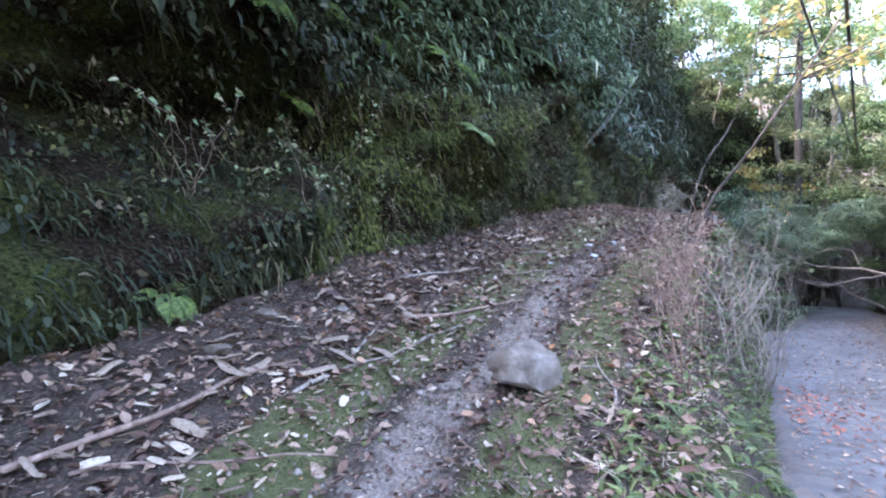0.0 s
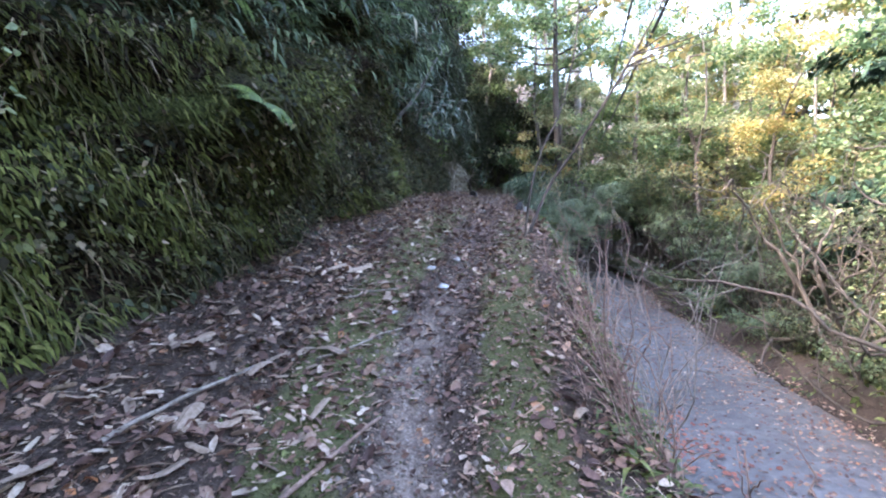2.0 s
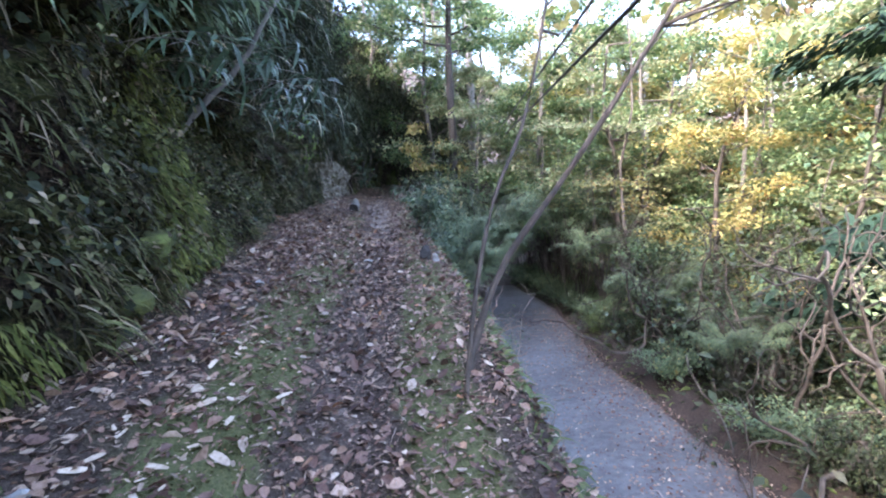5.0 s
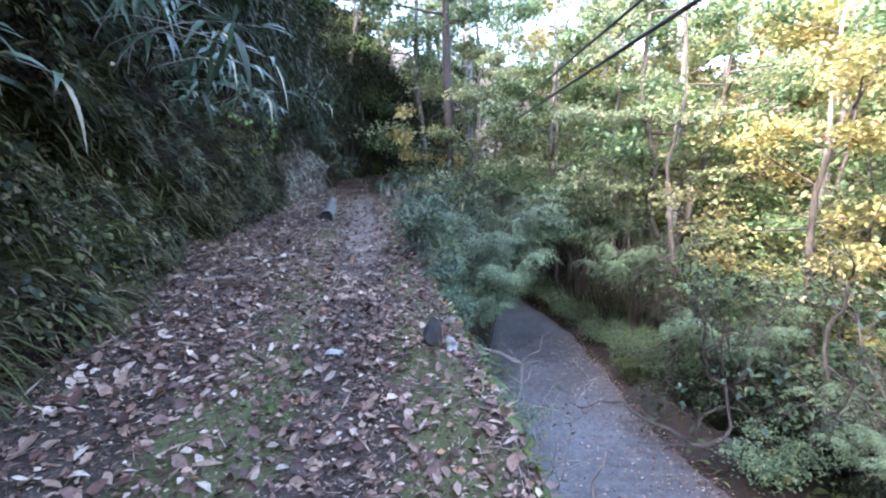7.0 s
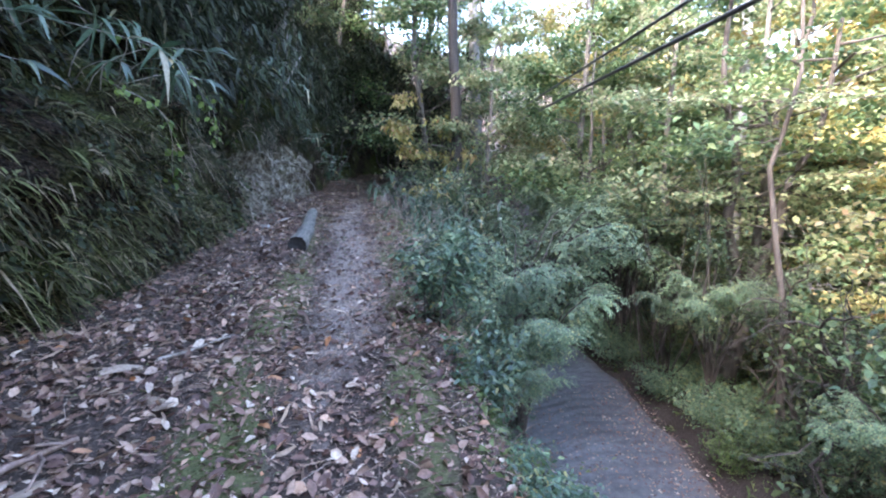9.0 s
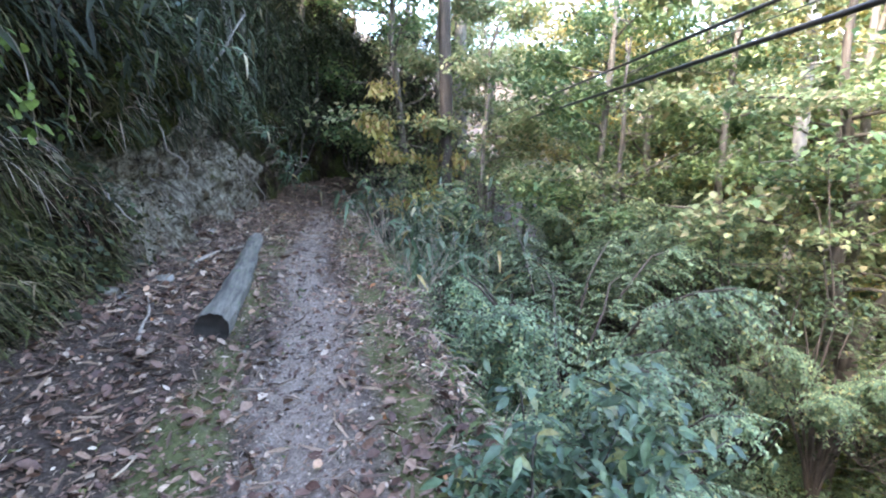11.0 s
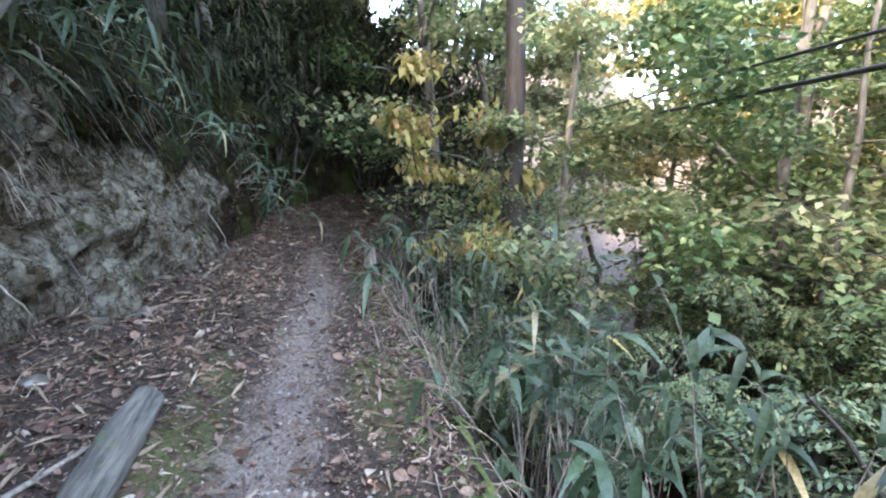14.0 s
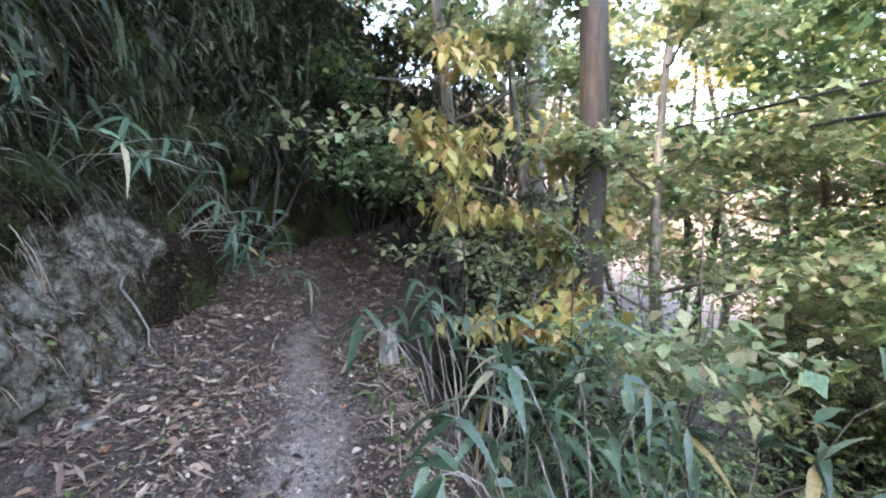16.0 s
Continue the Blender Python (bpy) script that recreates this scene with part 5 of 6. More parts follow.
# bamboo grass hanging over the trail from the bank
R5 = np.random.default_rng(61)
SASA = [plant("bamboo_grass", sasa_mesh(R5, 0.9, 7, 0.7, (0.55, 0)), ("branchwork", "foliage"), "bamboo grass with long blue-green leaves arching from the bank", "bamboo grass", Matrix(), "bank bamboo grass"),
        plant("bamboo_grass", sasa_mesh(R5, 0.6, 6, 0.6, (0.6, 0)), ("branchwork", "foliage"), "bamboo grass with long drooping leaves hanging from the bank", "bamboo grass", Matrix(), "bank bamboo grass")]
first = [True, True]
for k, (s, h, g) in enumerate(((8.9, 1.55, 0.8), (9.6, 1.6, 0.85), (10.3, 1.35, 0.85), (11.0, 1.9, 1.0), (11.7, 1.6, 1.0), (12.4, 2.2, 1.0), (13.1, 1.5, 0.9), (13.9, 2.0, 1.0), (14.6, 1.6, 0.9), (9.9, 2.5, 1.0), (12.9, 2.8, 1.1), (8.0, 2.6, 1.0), (19.6, 2.1, 0.8), (20.6, 2.0, 0.8), (21.4, 2.1, 0.8), (22.2, 1.7, 0.8), (23.2, 1.4, 0.9), (18.4, 2.2, 0.8), (24.2, 0.8, 1.0), (25.2, 0.5, 1.1))):
    q = bank_place(np.array([s]), np.array([h]))[0]
    x1, y1 = spot(s, 0.0)
    m = Matrix.Translation(q) @ pose(0, 0, 0, 0, 0, math.degrees(math.atan2(y1 - q[1], x1 - q[0])) + R5.uniform(-25, 25)) @ pose(0, 0, 0, 0, 25, 0) @ Matrix.Scale(g, 4)
    if first[k % 2]:
        SASA[k % 2].matrix_basis, first[k % 2] = m, False
    else:
        repeat(SASA[k % 2], [m])

# bamboo grass on the outer edge
edge_sasa = plant("edge_bamboo_grass", sasa_mesh(R5, 1.6, 8, 0.8, leaf=0.24), ("branchwork", "foliage"), "bamboo grass with long blue-green leaves on the trail's outer edge", "bamboo grass", at_spot(18.3, 1.05), "edge bamboo grass")
repeat(edge_sasa, [at_spot(s, u, a, 0.02, g * (1.25 if s > 17.2 else 1.0)) for s, u, a, g in ((19.5, 1.4, 150, 0.9), (21.3, 1.4, 310, 0.9), (22.2, 1.45, 60, 0.9), (23.0, 1.5, 210, 0.95), (20.5, 2.4, 275, 1.2))])

lean_sasa = plant("edge_bamboo_grass", sasa_mesh(R5, 1.35, 7, 0.42, (0.14, 0), 0.21), ("branchwork", "foliage"), "bamboo grass with long pale-edged leaves leaning over the trail's edge", "bamboo grass", at_spot(17.8, 1.0, 150, 0.02, 0.75), "edge bamboo grass")
repeat(lean_sasa, [at_spot(s, u, a, 0.02, g * (1.4 if s > 17.2 else 1.1)) for s, u, a, g in ((19.1, 1.05, 140, 0.8), (21.0, 1.0, 190, 0.9), (22.2, 1.0, 150, 0.9), (23.0, 1.1, 170, 0.95))])

tall_sasa = plant("tall_bamboo_grass", sasa_mesh(R5, 4.0, 9, 0.8, leaf=0.32), ("branchwork", "foliage"), "tall bamboo grass with long pale blue-green leaves on the slope below the trail", "bamboo grass", at_spot(18.2, 1.5, 0, 0.02, 0.9), "tall bamboo grass")
repeat(tall_sasa, [at_spot(s, u, a, 0.02, g) for s, u, a, g in ((18.6, 1.75, 70, 0.95), (19.0, 1.45, 140, 0.8), (19.4, 1.75, 200, 1.0), (19.8, 1.45, 260, 0.8), (20.2, 1.7, 320, 0.95), (20.7, 1.5, 30, 0.85), (21.2, 1.75, 100, 0.95), (21.7, 1.5, 160, 0.85), (22.3, 1.7, 220, 0.9), (18.9, 2.05, 15, 1.1), (19.9, 2.1, 85, 1.1), (21.0, 2.1, 155, 1.1))])

# the dark thicket that closes over the bend
R6 = np.random.default_rng(71)
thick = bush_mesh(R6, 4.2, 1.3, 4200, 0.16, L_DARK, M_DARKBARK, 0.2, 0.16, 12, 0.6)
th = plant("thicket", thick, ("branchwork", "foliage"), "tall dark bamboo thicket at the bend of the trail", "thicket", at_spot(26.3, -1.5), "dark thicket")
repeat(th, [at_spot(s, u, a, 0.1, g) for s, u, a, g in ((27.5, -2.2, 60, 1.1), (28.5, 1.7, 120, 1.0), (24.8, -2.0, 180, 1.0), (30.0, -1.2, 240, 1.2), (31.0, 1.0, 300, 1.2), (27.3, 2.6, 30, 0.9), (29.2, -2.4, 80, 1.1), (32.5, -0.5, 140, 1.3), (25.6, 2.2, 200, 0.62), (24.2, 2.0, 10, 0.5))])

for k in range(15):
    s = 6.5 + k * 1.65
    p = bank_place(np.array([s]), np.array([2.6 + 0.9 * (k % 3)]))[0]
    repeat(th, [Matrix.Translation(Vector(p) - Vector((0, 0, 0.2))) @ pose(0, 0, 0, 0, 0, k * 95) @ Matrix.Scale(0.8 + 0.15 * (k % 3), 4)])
repeat(TREES[0], [Matrix.Translation(Vector(bank_place(np.array([s]), np.array([h]))[0])) @ pose(0, 0, 0, 0, 0, s * 60) @ Matrix.Scale(g, 4) for s, h, g in ((24.5, 2.6, 0.8), (27.5, 2.2, 0.9), (16.0, 5.0, 0.6))])

# ---- lying things ----
def lump(name, size, seed, mat, m, label, category, group="", cuts=3, slant=0.0):
    bm = bmesh.new()
    bmesh.ops.create_icosphere(bm, subdivisions=cuts, radius=1.0)
    rs = np.random.default_rng(seed)
    planes = [(unit(rs.normal(0, 1, 3)), rs.uniform(0.40, 0.70)) for _ in range(11)]
    for v in bm.verts:
        c = np.array(v.co)
        for nrm, dd in planes:
            over = c @ nrm - dd
            if over > 0:
                c = c - nrm * over
        c = c * (1 + 0.035 * float(fbm(c[0] * 3, c[1] * 3 + c[2] * 4, seed, 3)))
        v.co = Vector((c[0] * size[0], c[1] * size[1], c[2] * size[2] * (1 + slant * c[0])))
    me = bpy.data.meshes.new(name)
    bm.to_mesh(me)
    bm.free()
    me.materials.append(mat)
    ob = tagged(new(name, me), label, category, group)
    ob.matrix_basis = m
    return ob


lump("boulder", (0.33, 0.25, 0.30), 3, M_ROCK, at_xy(0.50, 2.78, 8, 0, 0.86) @ Matrix.Translation((0, 0, 0.10)), "angular grey-brown boulder lying on the trail", "rock", cuts=4, slant=0.45)
for k, (s, u, g) in enumerate(((6.12, -0.50, 0.095), (6.42, -0.64, 0.075), (6.85, -0.46, 0.075), (7.03, -1.33, 0.085), (11.1, -0.35, 0.11), (9.42, -1.18, 0.08), (14.2, 0.5, 0.07), (5.4, -0.75, 0.05), (11.7, 0.55, 0.10), (3.4, 0.5, 0.05), (2.9, -1.5, 0.09), (2.5, -1.7, 0.13), (2.2, -1.5, 0.10), (20.2, 0.0, 0.05), (16.5, -0.1, 0.05))):
    lump("stone", (g, g * 0.7, g * 0.45), 80 + k, M_PALE if k < 8 else M_ROCK, at_spot(s, u, k * 47) @ Matrix.Translation((0, 0, g * 0.18)), "pale flat stone lying on the trail" if k < 8 else "weathered brown stone lying on the ground", "stone", "stones on the trail", cuts=2)


RB = np.random.default_rng(141)
for k in range(30):
    s = RB.uniform(16.8, 23.5)
    g = RB.uniform(0.03, 0.10)
    lump("stone", (g, g * RB.uniform(0.6, 0.9), g * 0.6), 400 + k, M_CRAG, at_spot(s, -float(bank_foot(s)) + RB.uniform(-0.02, 0.28), RB.uniform(0, 360)) @ Matrix.Translation((0, 0, g * 0.25)), "broken grey stone at the foot of the cut bank", "stone", "rubble stones", cuts=2)


def log_thing():
    a, b = np.array([7.22, 14.36]), np.array([8.9, 17.1])
    t = np.linspace(0, 1, 40)
    xy = a + (b - a) * t[:, None] + np.array([0.02, -0.012]) * np.sin(t * 5)[:, None]
    z = land(xy[:, 0], xy[:, 1])
    ends = np.polyfit(t, z, 1)
    line = np.column_stack([xy, np.polyval(ends, t) + 0.065])
    frame_ = Matrix.Translation(line[0]) @ Vector(line[-1] - line[0]).to_track_quat("Z", "Y").to_matrix().to_4x4()
    back = np.array(frame_.inverted())
    line = line @ back[:3, :3].T + back[:3, 3]
    sides = 28
    v, f = tube(line, 0.114 - 0.03 * t + 0.005 * np.sin(t * 23), sides, 1.0, 0.03)
    body = [q for q in f if q[2] != q[3]]
    centre = np.repeat(line, sides, 0)
    ang = np.tile(np.arange(sides), 40)
    groove = 1 - 0.10 * np.clip(np.sin(ang * 1.9 + 0.25 * np.sin(centre[:, 2] * 3)), 0, 1) ** 4 + 0.02 * np.sin(ang * 5.1 + centre[:, 2] * 9)
    vv = v.copy()
    vv[:len(centre)] = centre + (v[:len(centre)] - centre) * groove[:, None]
    root = tagged(new("log"), "weathered grey-green fallen log with a dark rotten end beside the trail", "log")
    part("bark", mesh_of("bark", vv, np.array(body), M_LOG), root)
    ring = vv[:sides]
    caps = np.concatenate([ring, line[0] + (ring - line[0]) * 0.88 + (0, 0, 0.015), [line[0] + np.array((0, 0, 0.04))]])
    tri = []
    for j in range(sides):
        k = (j + 1) % sides
        tri += [(j, sides + j, k), (k, sides + j, sides + k), (sides + j, 2 * sides, sides + k)]
    part("rotten_end", mesh_of("rotten_end", caps, np.array(tri), M_ROT), root, "dark hollow rotten end")
    ring2 = vv[len(centre) - sides:len(centre)]
    part("far_end", mesh_of("far_end", np.concatenate([ring2, [line[-1]]]), np.array([(sides, j, (j + 1) % sides) for j in range(sides)]), M_LOG), root)
    root.matrix_basis = frame_
    return root


log_thing()


def stick(s0, u0, s1, u1, r, mat, label, lift=0.03, seed=0, twigs=2):
    rs = np.random.default_rng(seed)
    a, b = on_ground(np.array([s0]), np.array([u0]))[0], on_ground(np.array([s1]), np.array([u1]))[0]
    line = limb(a, b, 0.09, 9, rs)
    line[:, 2] = np.maximum(land(line[:, 0], line[:, 1]) + r * 0.7, line[:, 2] * 0.5 + 0.5 * (land(line[:, 0], line[:, 1]) + lift))
    wood = [tube(line, np.linspace(r, r * 0.5, 9), 6, seed, 0.1)]
    for k in range(twigs):
        c = line[rs.integers(3, 8)]
        e = c + np.array([rs.normal(0, 0.16), rs.normal(0, 0.16), rs.uniform(0.0, 0.06)])
        wood.append(tube(limb(c, e, 0.15, 4, rs), np.linspace(r * 0.45, r * 0.2, 4), 4))
    return tagged(new("stick", mesh_of("stick", *quadfix(wood), mat)), label, "stick", "fallen sticks")


DRY = "dry grey fallen stick lying among dead leaves"
for k, (s0, u0, s1, u1, r) in enumerate(((3.0, -1.15, 4.3, -0.55, 0.016), (2.6, -1.0, 3.5, -1.3, 0.011), (2.2, -0.95, 3.6, -0.7, 0.012), (1.3, -1.7, 2.4, -1.2, 0.018), (4.6, -1.0, 5.3, -0.6, 0.010), (3.7, -1.5, 4.5, -1.2, 0.012), (1.6, -1.3, 2.0, -0.5, 0.009), (5.3, -1.2, 5.8, -0.8, 0.009), (20.4, 0.45, 21.6, 0.5, 0.008), (20.9, -1.35, 21.5, -0.95, 0.022), (18.2, -1.3, 19.3, -0.95, 0.02), (17.9, 0.35, 18.9, 0.5, 0.008), (12.0, -1.5, 12.6, -1.2, 0.02), (16.2, -1.2, 16.9, -1.35, 0.012), (6.6, 0.5, 7.0, 1.0, 0.011), (6.9, 0.55, 6.5, 1.2, 0.009), (13.4, -1.2, 13.9, -0.9, 0.012), (2.9, 0.55, 3.4, 0.3, 0.008))):
    stick(s0, u0, s1, u1, r, M_TWIG if k % 3 else M_REDTWIG, DRY, 0.03, 90 + k)

# mossy lumps at the bank's foot, a vine and leafy sprigs over the cut
for k, (s, h, g) in enumerate(((8.55, 0.35, 0.24), (8.95, 0.2, 0.2), (8.2, 0.15, 0.17), (9.4, 0.1, 0.16))):
    q = bank_place(np.array([s]), np.array([h]))[0]
    lump("mossy_stone", (g, g * 0.8, g * 0.9), 140 + k, M_MOSSROCK, Matrix.Translation(q) @ pose(0, 0, 0, 0, 0, k * 60), "stone covered in yellow-green moss at the bank's foot", "stone", "mossy stones", cuts=3)


def vine(points, n, seed, size, mat, label):
    rs = np.random.default_rng(seed)
    line = spline(points, 0.06)
    root = tagged(new("vine"), label, "vine", "hanging vines")
    part("stem", mesh_of("stem", *quadfix([tube(line, np.linspace(0.005, 0.002, len(line)), 5)]), M_TWIG), root)
    at = line[rs.integers(0, len(line), n)] + rs.normal(0, 0.03, (n, 3))
    L = size * rs.uniform(0.6, 1.2, n)
    part("foliage", mesh_of("foliage", *blades(at, any_way(n, -0.5, rs), UP * 0.4 + np.array([0.7, -0.5, 0.2]) + rs.normal(0, 0.35, (n, 3)), L, L * 0.42, 0.3, (0.2, 1.0, 0.9, 0.05), 0.15), mat), root)


LEAFY = "green leafy vine hanging over the cut bank"
for k, (s, h, ds, dh, out) in enumerate(((16.6, 2.0, 0.45, -0.9, 0.25), (17.2, 2.2, 0.3, -1.1, 0.3), (15.9, 1.9, 0.3, -0.8, 0.3), (15.2, 2.2, 0.3, -1.0, 0.3), (14.6, 1.6, 0.3, -0.8, 0.25))):
    a = bank_place(np.array([s]), np.array([h]))[0]
    e = bank_place(np.array([s + ds]), np.array([h + dh]))[0]
    x1, y1 = spot(s + ds, 0.0)
    o = unit(np.array([[x1 - e[0], y1 - e[1], 0.0]]))[0]
    vine([a, (a + e) / 2 + o * out * 1.3 + UP * 0.12, e + o * out], 46, 160 + k, 0.06, L_FERN, LEAFY)

# stump at the bend
bm = bmesh.new()
bmesh.ops.create_cone(bm, cap_ends=True, segments=14, radius1=0.085, radius2=0.07, depth=0.34)
for v in bm.verts:
    v.co.x *= 1 + 0.12 * math.sin(v.index * 2.1)
    v.co.z += 0.03 * math.sin(v.index * 1.3) * (v.co.z > 0)
me = bpy.data.meshes.new("stump")
bm.to_mesh(me)
bm.free()
me.materials.append(M_TWIG)
tagged(new("stump", me), "short pale broken stump on the trail's outer edge", "stump").matrix_basis = at_spot(23.3, 0.72, 0, 0) @ Matrix.Translation((0, 0, 0.13))

lump("rotten_stump", (0.10, 0.09, 0.15), 311, M_ROT, at_spot(11.2, 0.34, 30) @ Matrix.Translation((0, 0, 0.05)), "dark rotten stump on the trail's outer edge", "stump", cuts=3, slant=0.3)
lump("stone", (0.07, 0.05, 0.09), 312, M_PALE, at_spot(11.12, 0.44, 70) @ Matrix.Translation((0, 0, 0.03)), "pale grey stone beside a rotten stump", "stone", "stones on the trail", cuts=2)

# bark pieces and chips on the debris slope
R7 = np.random.default_rng(101)
n = 1300
s, u = R7.uniform(0.2, 8.0, n), -R7.uniform(0.65, 1.85, n)
p = on_ground(s, u, 0.02)
L = R7.uniform(0.02, 0.10, n) ** 1.3 * 2.0
stuff("wood_chips", blades(p, any_way(n, 0, R7), UP + R7.normal(0, 0.35, (n, 3)), L, L * R7.uniform(0.10, 0.24, n), 0, (0.7, 1.0, 0.9, 0.5), 0.3), L_CHIP, "scattered pale wood chips and bark pieces among dead leaves", "wood debris")


def bark_piece(s, u, size, turn, seed):
    rs = np.random.default_rng(seed)
    bm = bmesh.new()
    m = 7
    rows_ = []
    for i in range(m):
        t = i / (m - 1)
        w = size * 0.14 * (0.55 + 0.7 * math.sin(math.pi * (0.15 + 0.75 * t))) * rs.uniform(0.8, 1.15)
        zc = 0.02 * math.sin(t * 3 + seed)
        rows_.append([bm.verts.new((size * (t - 0.5), y * w, zc + 0.03 * size * (1 - abs(y)) + zz)) for y, zz in ((-1, 0), (-0.4, 0.006), (0.4, 0.006), (1, 0), (0.4, -0.006), (-0.4, -0.006))])
    for i in range(m - 1):
        for j in range(6):
            bm.faces.new((rows_[i][j], rows_[i][(j + 1) % 6], rows_[i + 1][(j + 1) % 6], rows_[i + 1][j]))
    bm.faces.new(rows_[0][::-1])
    bm.faces.new(rows_[-1])
    bmesh.ops.recalc_face_normals(bm, faces=bm.faces)
    me = bpy.data.meshes.new("bark_piece")
    bm.to_mesh(me)
    bm.free()
    me.materials.append(L_CHIP)
    ob = tagged(new("bark_piece", me), "pale torn piece of bark lying among dead leaves", "wood debris", "bark pieces")
    ob.matrix_basis = at_spot(s, u, turn) @ Matrix.Translation((0, 0, 0.035)) @ pose(0, 0, 0, rs.uniform(-14, 14), rs.uniform(-12, 12), 0)


for k in range(60):
    bark_piece(R7.uniform(0.8, 6.2), -R7.uniform(0.75, 1.75), R7.uniform(0.10, 0.26), R7.uniform(0, 360), k)
for s, u, g, a in ((5.9, -1.2, 0.3, 20), (7.0, -1.3, 0.2, 80), (12.2, -1.25, 0.32, 40), (12.9, -1.0, 0.25, 100), (13.2, -1.3, 0.2, 10), (16.0, -1.1, 0.2, 60), (4.4, 0.45, 0.15, 30)):
    bark_piece(s, u, g, a, int(s * 10))

# fallen leaves
R8 = np.random.default_rng(111)
n = 125000
s = R8.uniform(-1, 29, n)
u = R8.uniform(-1.95, 1.0, n)
mid = mid_u(s)
bare_line = np.exp(-((u - mid) / 0.26) ** 2) * np.interp(s, [0, 4, 6, 9, 12.5, 14.5, 20, 25], [0.8, 0.72, 0.45, 0.15, 0.25, 0.7, 0.85, 0.85])
left_more = np.interp(u, [-1.9, -0.6, 0.2, 1.0], [1.0, 0.85, 0.7, 0.5]) * np.interp(s, [0, 14, 16, 29], [1, 1, 0.6, 0.5])
mossy = (np.exp(-((u - mid + 0.45) / 0.18) ** 2) + np.exp(-((u - mid - 0.55) / 0.25) ** 2)) * np.interp(s, [0.0, 1.0, 9, 11, 14], [0.6, 0.85, 0.8, 0.6, 0.3]) * (0.6 + 0.4 * np.clip(fbm(s * 1.9, u * 2.3, 16.0, 3), -1, 1))
keep = (R8.uniform(0, 1, n) < (u < edge_u(s) + 0.1) + (s < 16)) & (R8.uniform(0, 1, n) < (1 - bare_line) * left_more * (1 - np.clip(mossy, 0, 1)))
s, u = s[keep], u[keep]
n = len(s)
p = on_ground(s, u)
p[:, 2] += R8.uniform(0.003, 0.026, n)
way, face = any_way(n, 0.02, R8), UP + R8.normal(0, 0.5, (n, 3))
bamboo = R8.uniform(0, 1, n) < np.interp(s, [12, 17, 20], [0.04, 0.3, 0.5])
big = ~bamboo & (R8.uniform(0, 1, n) < 0.26)
small = ~bamboo & ~big
L = R8.uniform(0.042, 0.085, n)
stuff("fallen_leaves", blades(p[big], way[big], face[big], L[big], L[big] * R8.uniform(0.24, 0.4, big.sum()), R8.uniform(-0.5, 0.4, big.sum()), (0.15, 0.85, 0.9, 0.05), 0.45), L_LITTER, "brown and beige fallen leaves, curled and dry", "fallen leaves")
L = R8.uniform(0.016, 0.045, n)
stuff("leaf_litter", blades(p[small], way[small], face[small], L[small], L[small] * R8.uniform(0.2, 0.42, small.sum()), R8.uniform(-0.45, 0.3, small.sum()), (0.2, 1.0, 0.1), 0.45), L_LITTER, "thick litter of small brown fallen leaves", "fallen leaves")
L = R8.uniform(0.05, 0.15, n)
stuff("bamboo_litter", blades(p[bamboo], way[bamboo], face[bamboo], L[bamboo], 0.003 + L[bamboo] * R8.uniform(0.03, 0.08, bamboo.sum()), R8.uniform(-0.3, 0.2, bamboo.sum()), (0.4, 1.0, 0.1), 0.4), L_BAMBOOLITTER, "narrow dry bamboo leaves lying on the trail", "fallen leaves")
n = 12000
s = R8.uniform(-1, 18, n)
w = np.abs(R8.normal(0, 0.75, n))
u = np.where(R8.uniform(0, 1, n) < 0.7, road_right(s) - w, road_left(s) + 0.1 + w)
x, y = spot(s, u)
L = R8.uniform(0.02, 0.05, n)
stuff("lane_leaves", blades(np.stack([x, y, road_z(s) + 0.065], -1), any_way(n, 0, R8), UP + R8.normal(0, 0.3, (n, 3)), L, L * 0.35, -0.1), L_LITTER, "brown fallen leaves along the lane's edges", "fallen leaves")
n = 420
x, y = R8.normal(3.7, 0.38, n), R8.normal(5.1, 0.55, n)
s, u = strip(x, y)
keep = u > road_left(s) + 0.05
x, y, s = x[keep], y[keep], s[keep]
L = R8.uniform(0.03, 0.06, len(x))
stuff("red_leaves", blades(np.stack([x, y, road_z(s) + 0.068], -1), any_way(len(x), 0, R8), UP + R8.normal(0, 0.3, (len(x), 3)), L, L * 0.4, -0.1), L_RED, "patch of reddish fallen leaves on the lane", "fallen leaves")

n = 82000
s = R8.uniform(-1, 28, n)
u = R8.uniform(-1.9, np.where(s < 16, 1.1, 0.7))
L = R8.uniform(0.008, 0.026, n)
p = on_ground(s, u)
p[:, 2] += R8.uniform(0.001, 0.014, n)
stuff("leaf_crumbs", blades(p, any_way(n, 0, R8), UP + R8.normal(0, 0.4, (n, 3)), L, L * R8.uniform(0.15, 0.5, n), 0, (0.8, 0.6), 0.3), L_LITTER, "fine crumbs of dead leaves and bark on the ground", "fallen leaves")
n = 5000
s, u = R8.uniform(-1, 24, n), R8.uniform(-1.9, 1.0, n)
L = R8.uniform(0.03, 0.14, n)
stuff("twig_litter", blades(on_ground(s, u, 0.012), any_way(n, 0, R8), UP + R8.normal(0, 0.3, (n, 3)), L, 0.0016, 0, (1.0, 0.8), 0.5), L_STRAW, "fine dry twigs scattered in the leaf litter", "twigs")

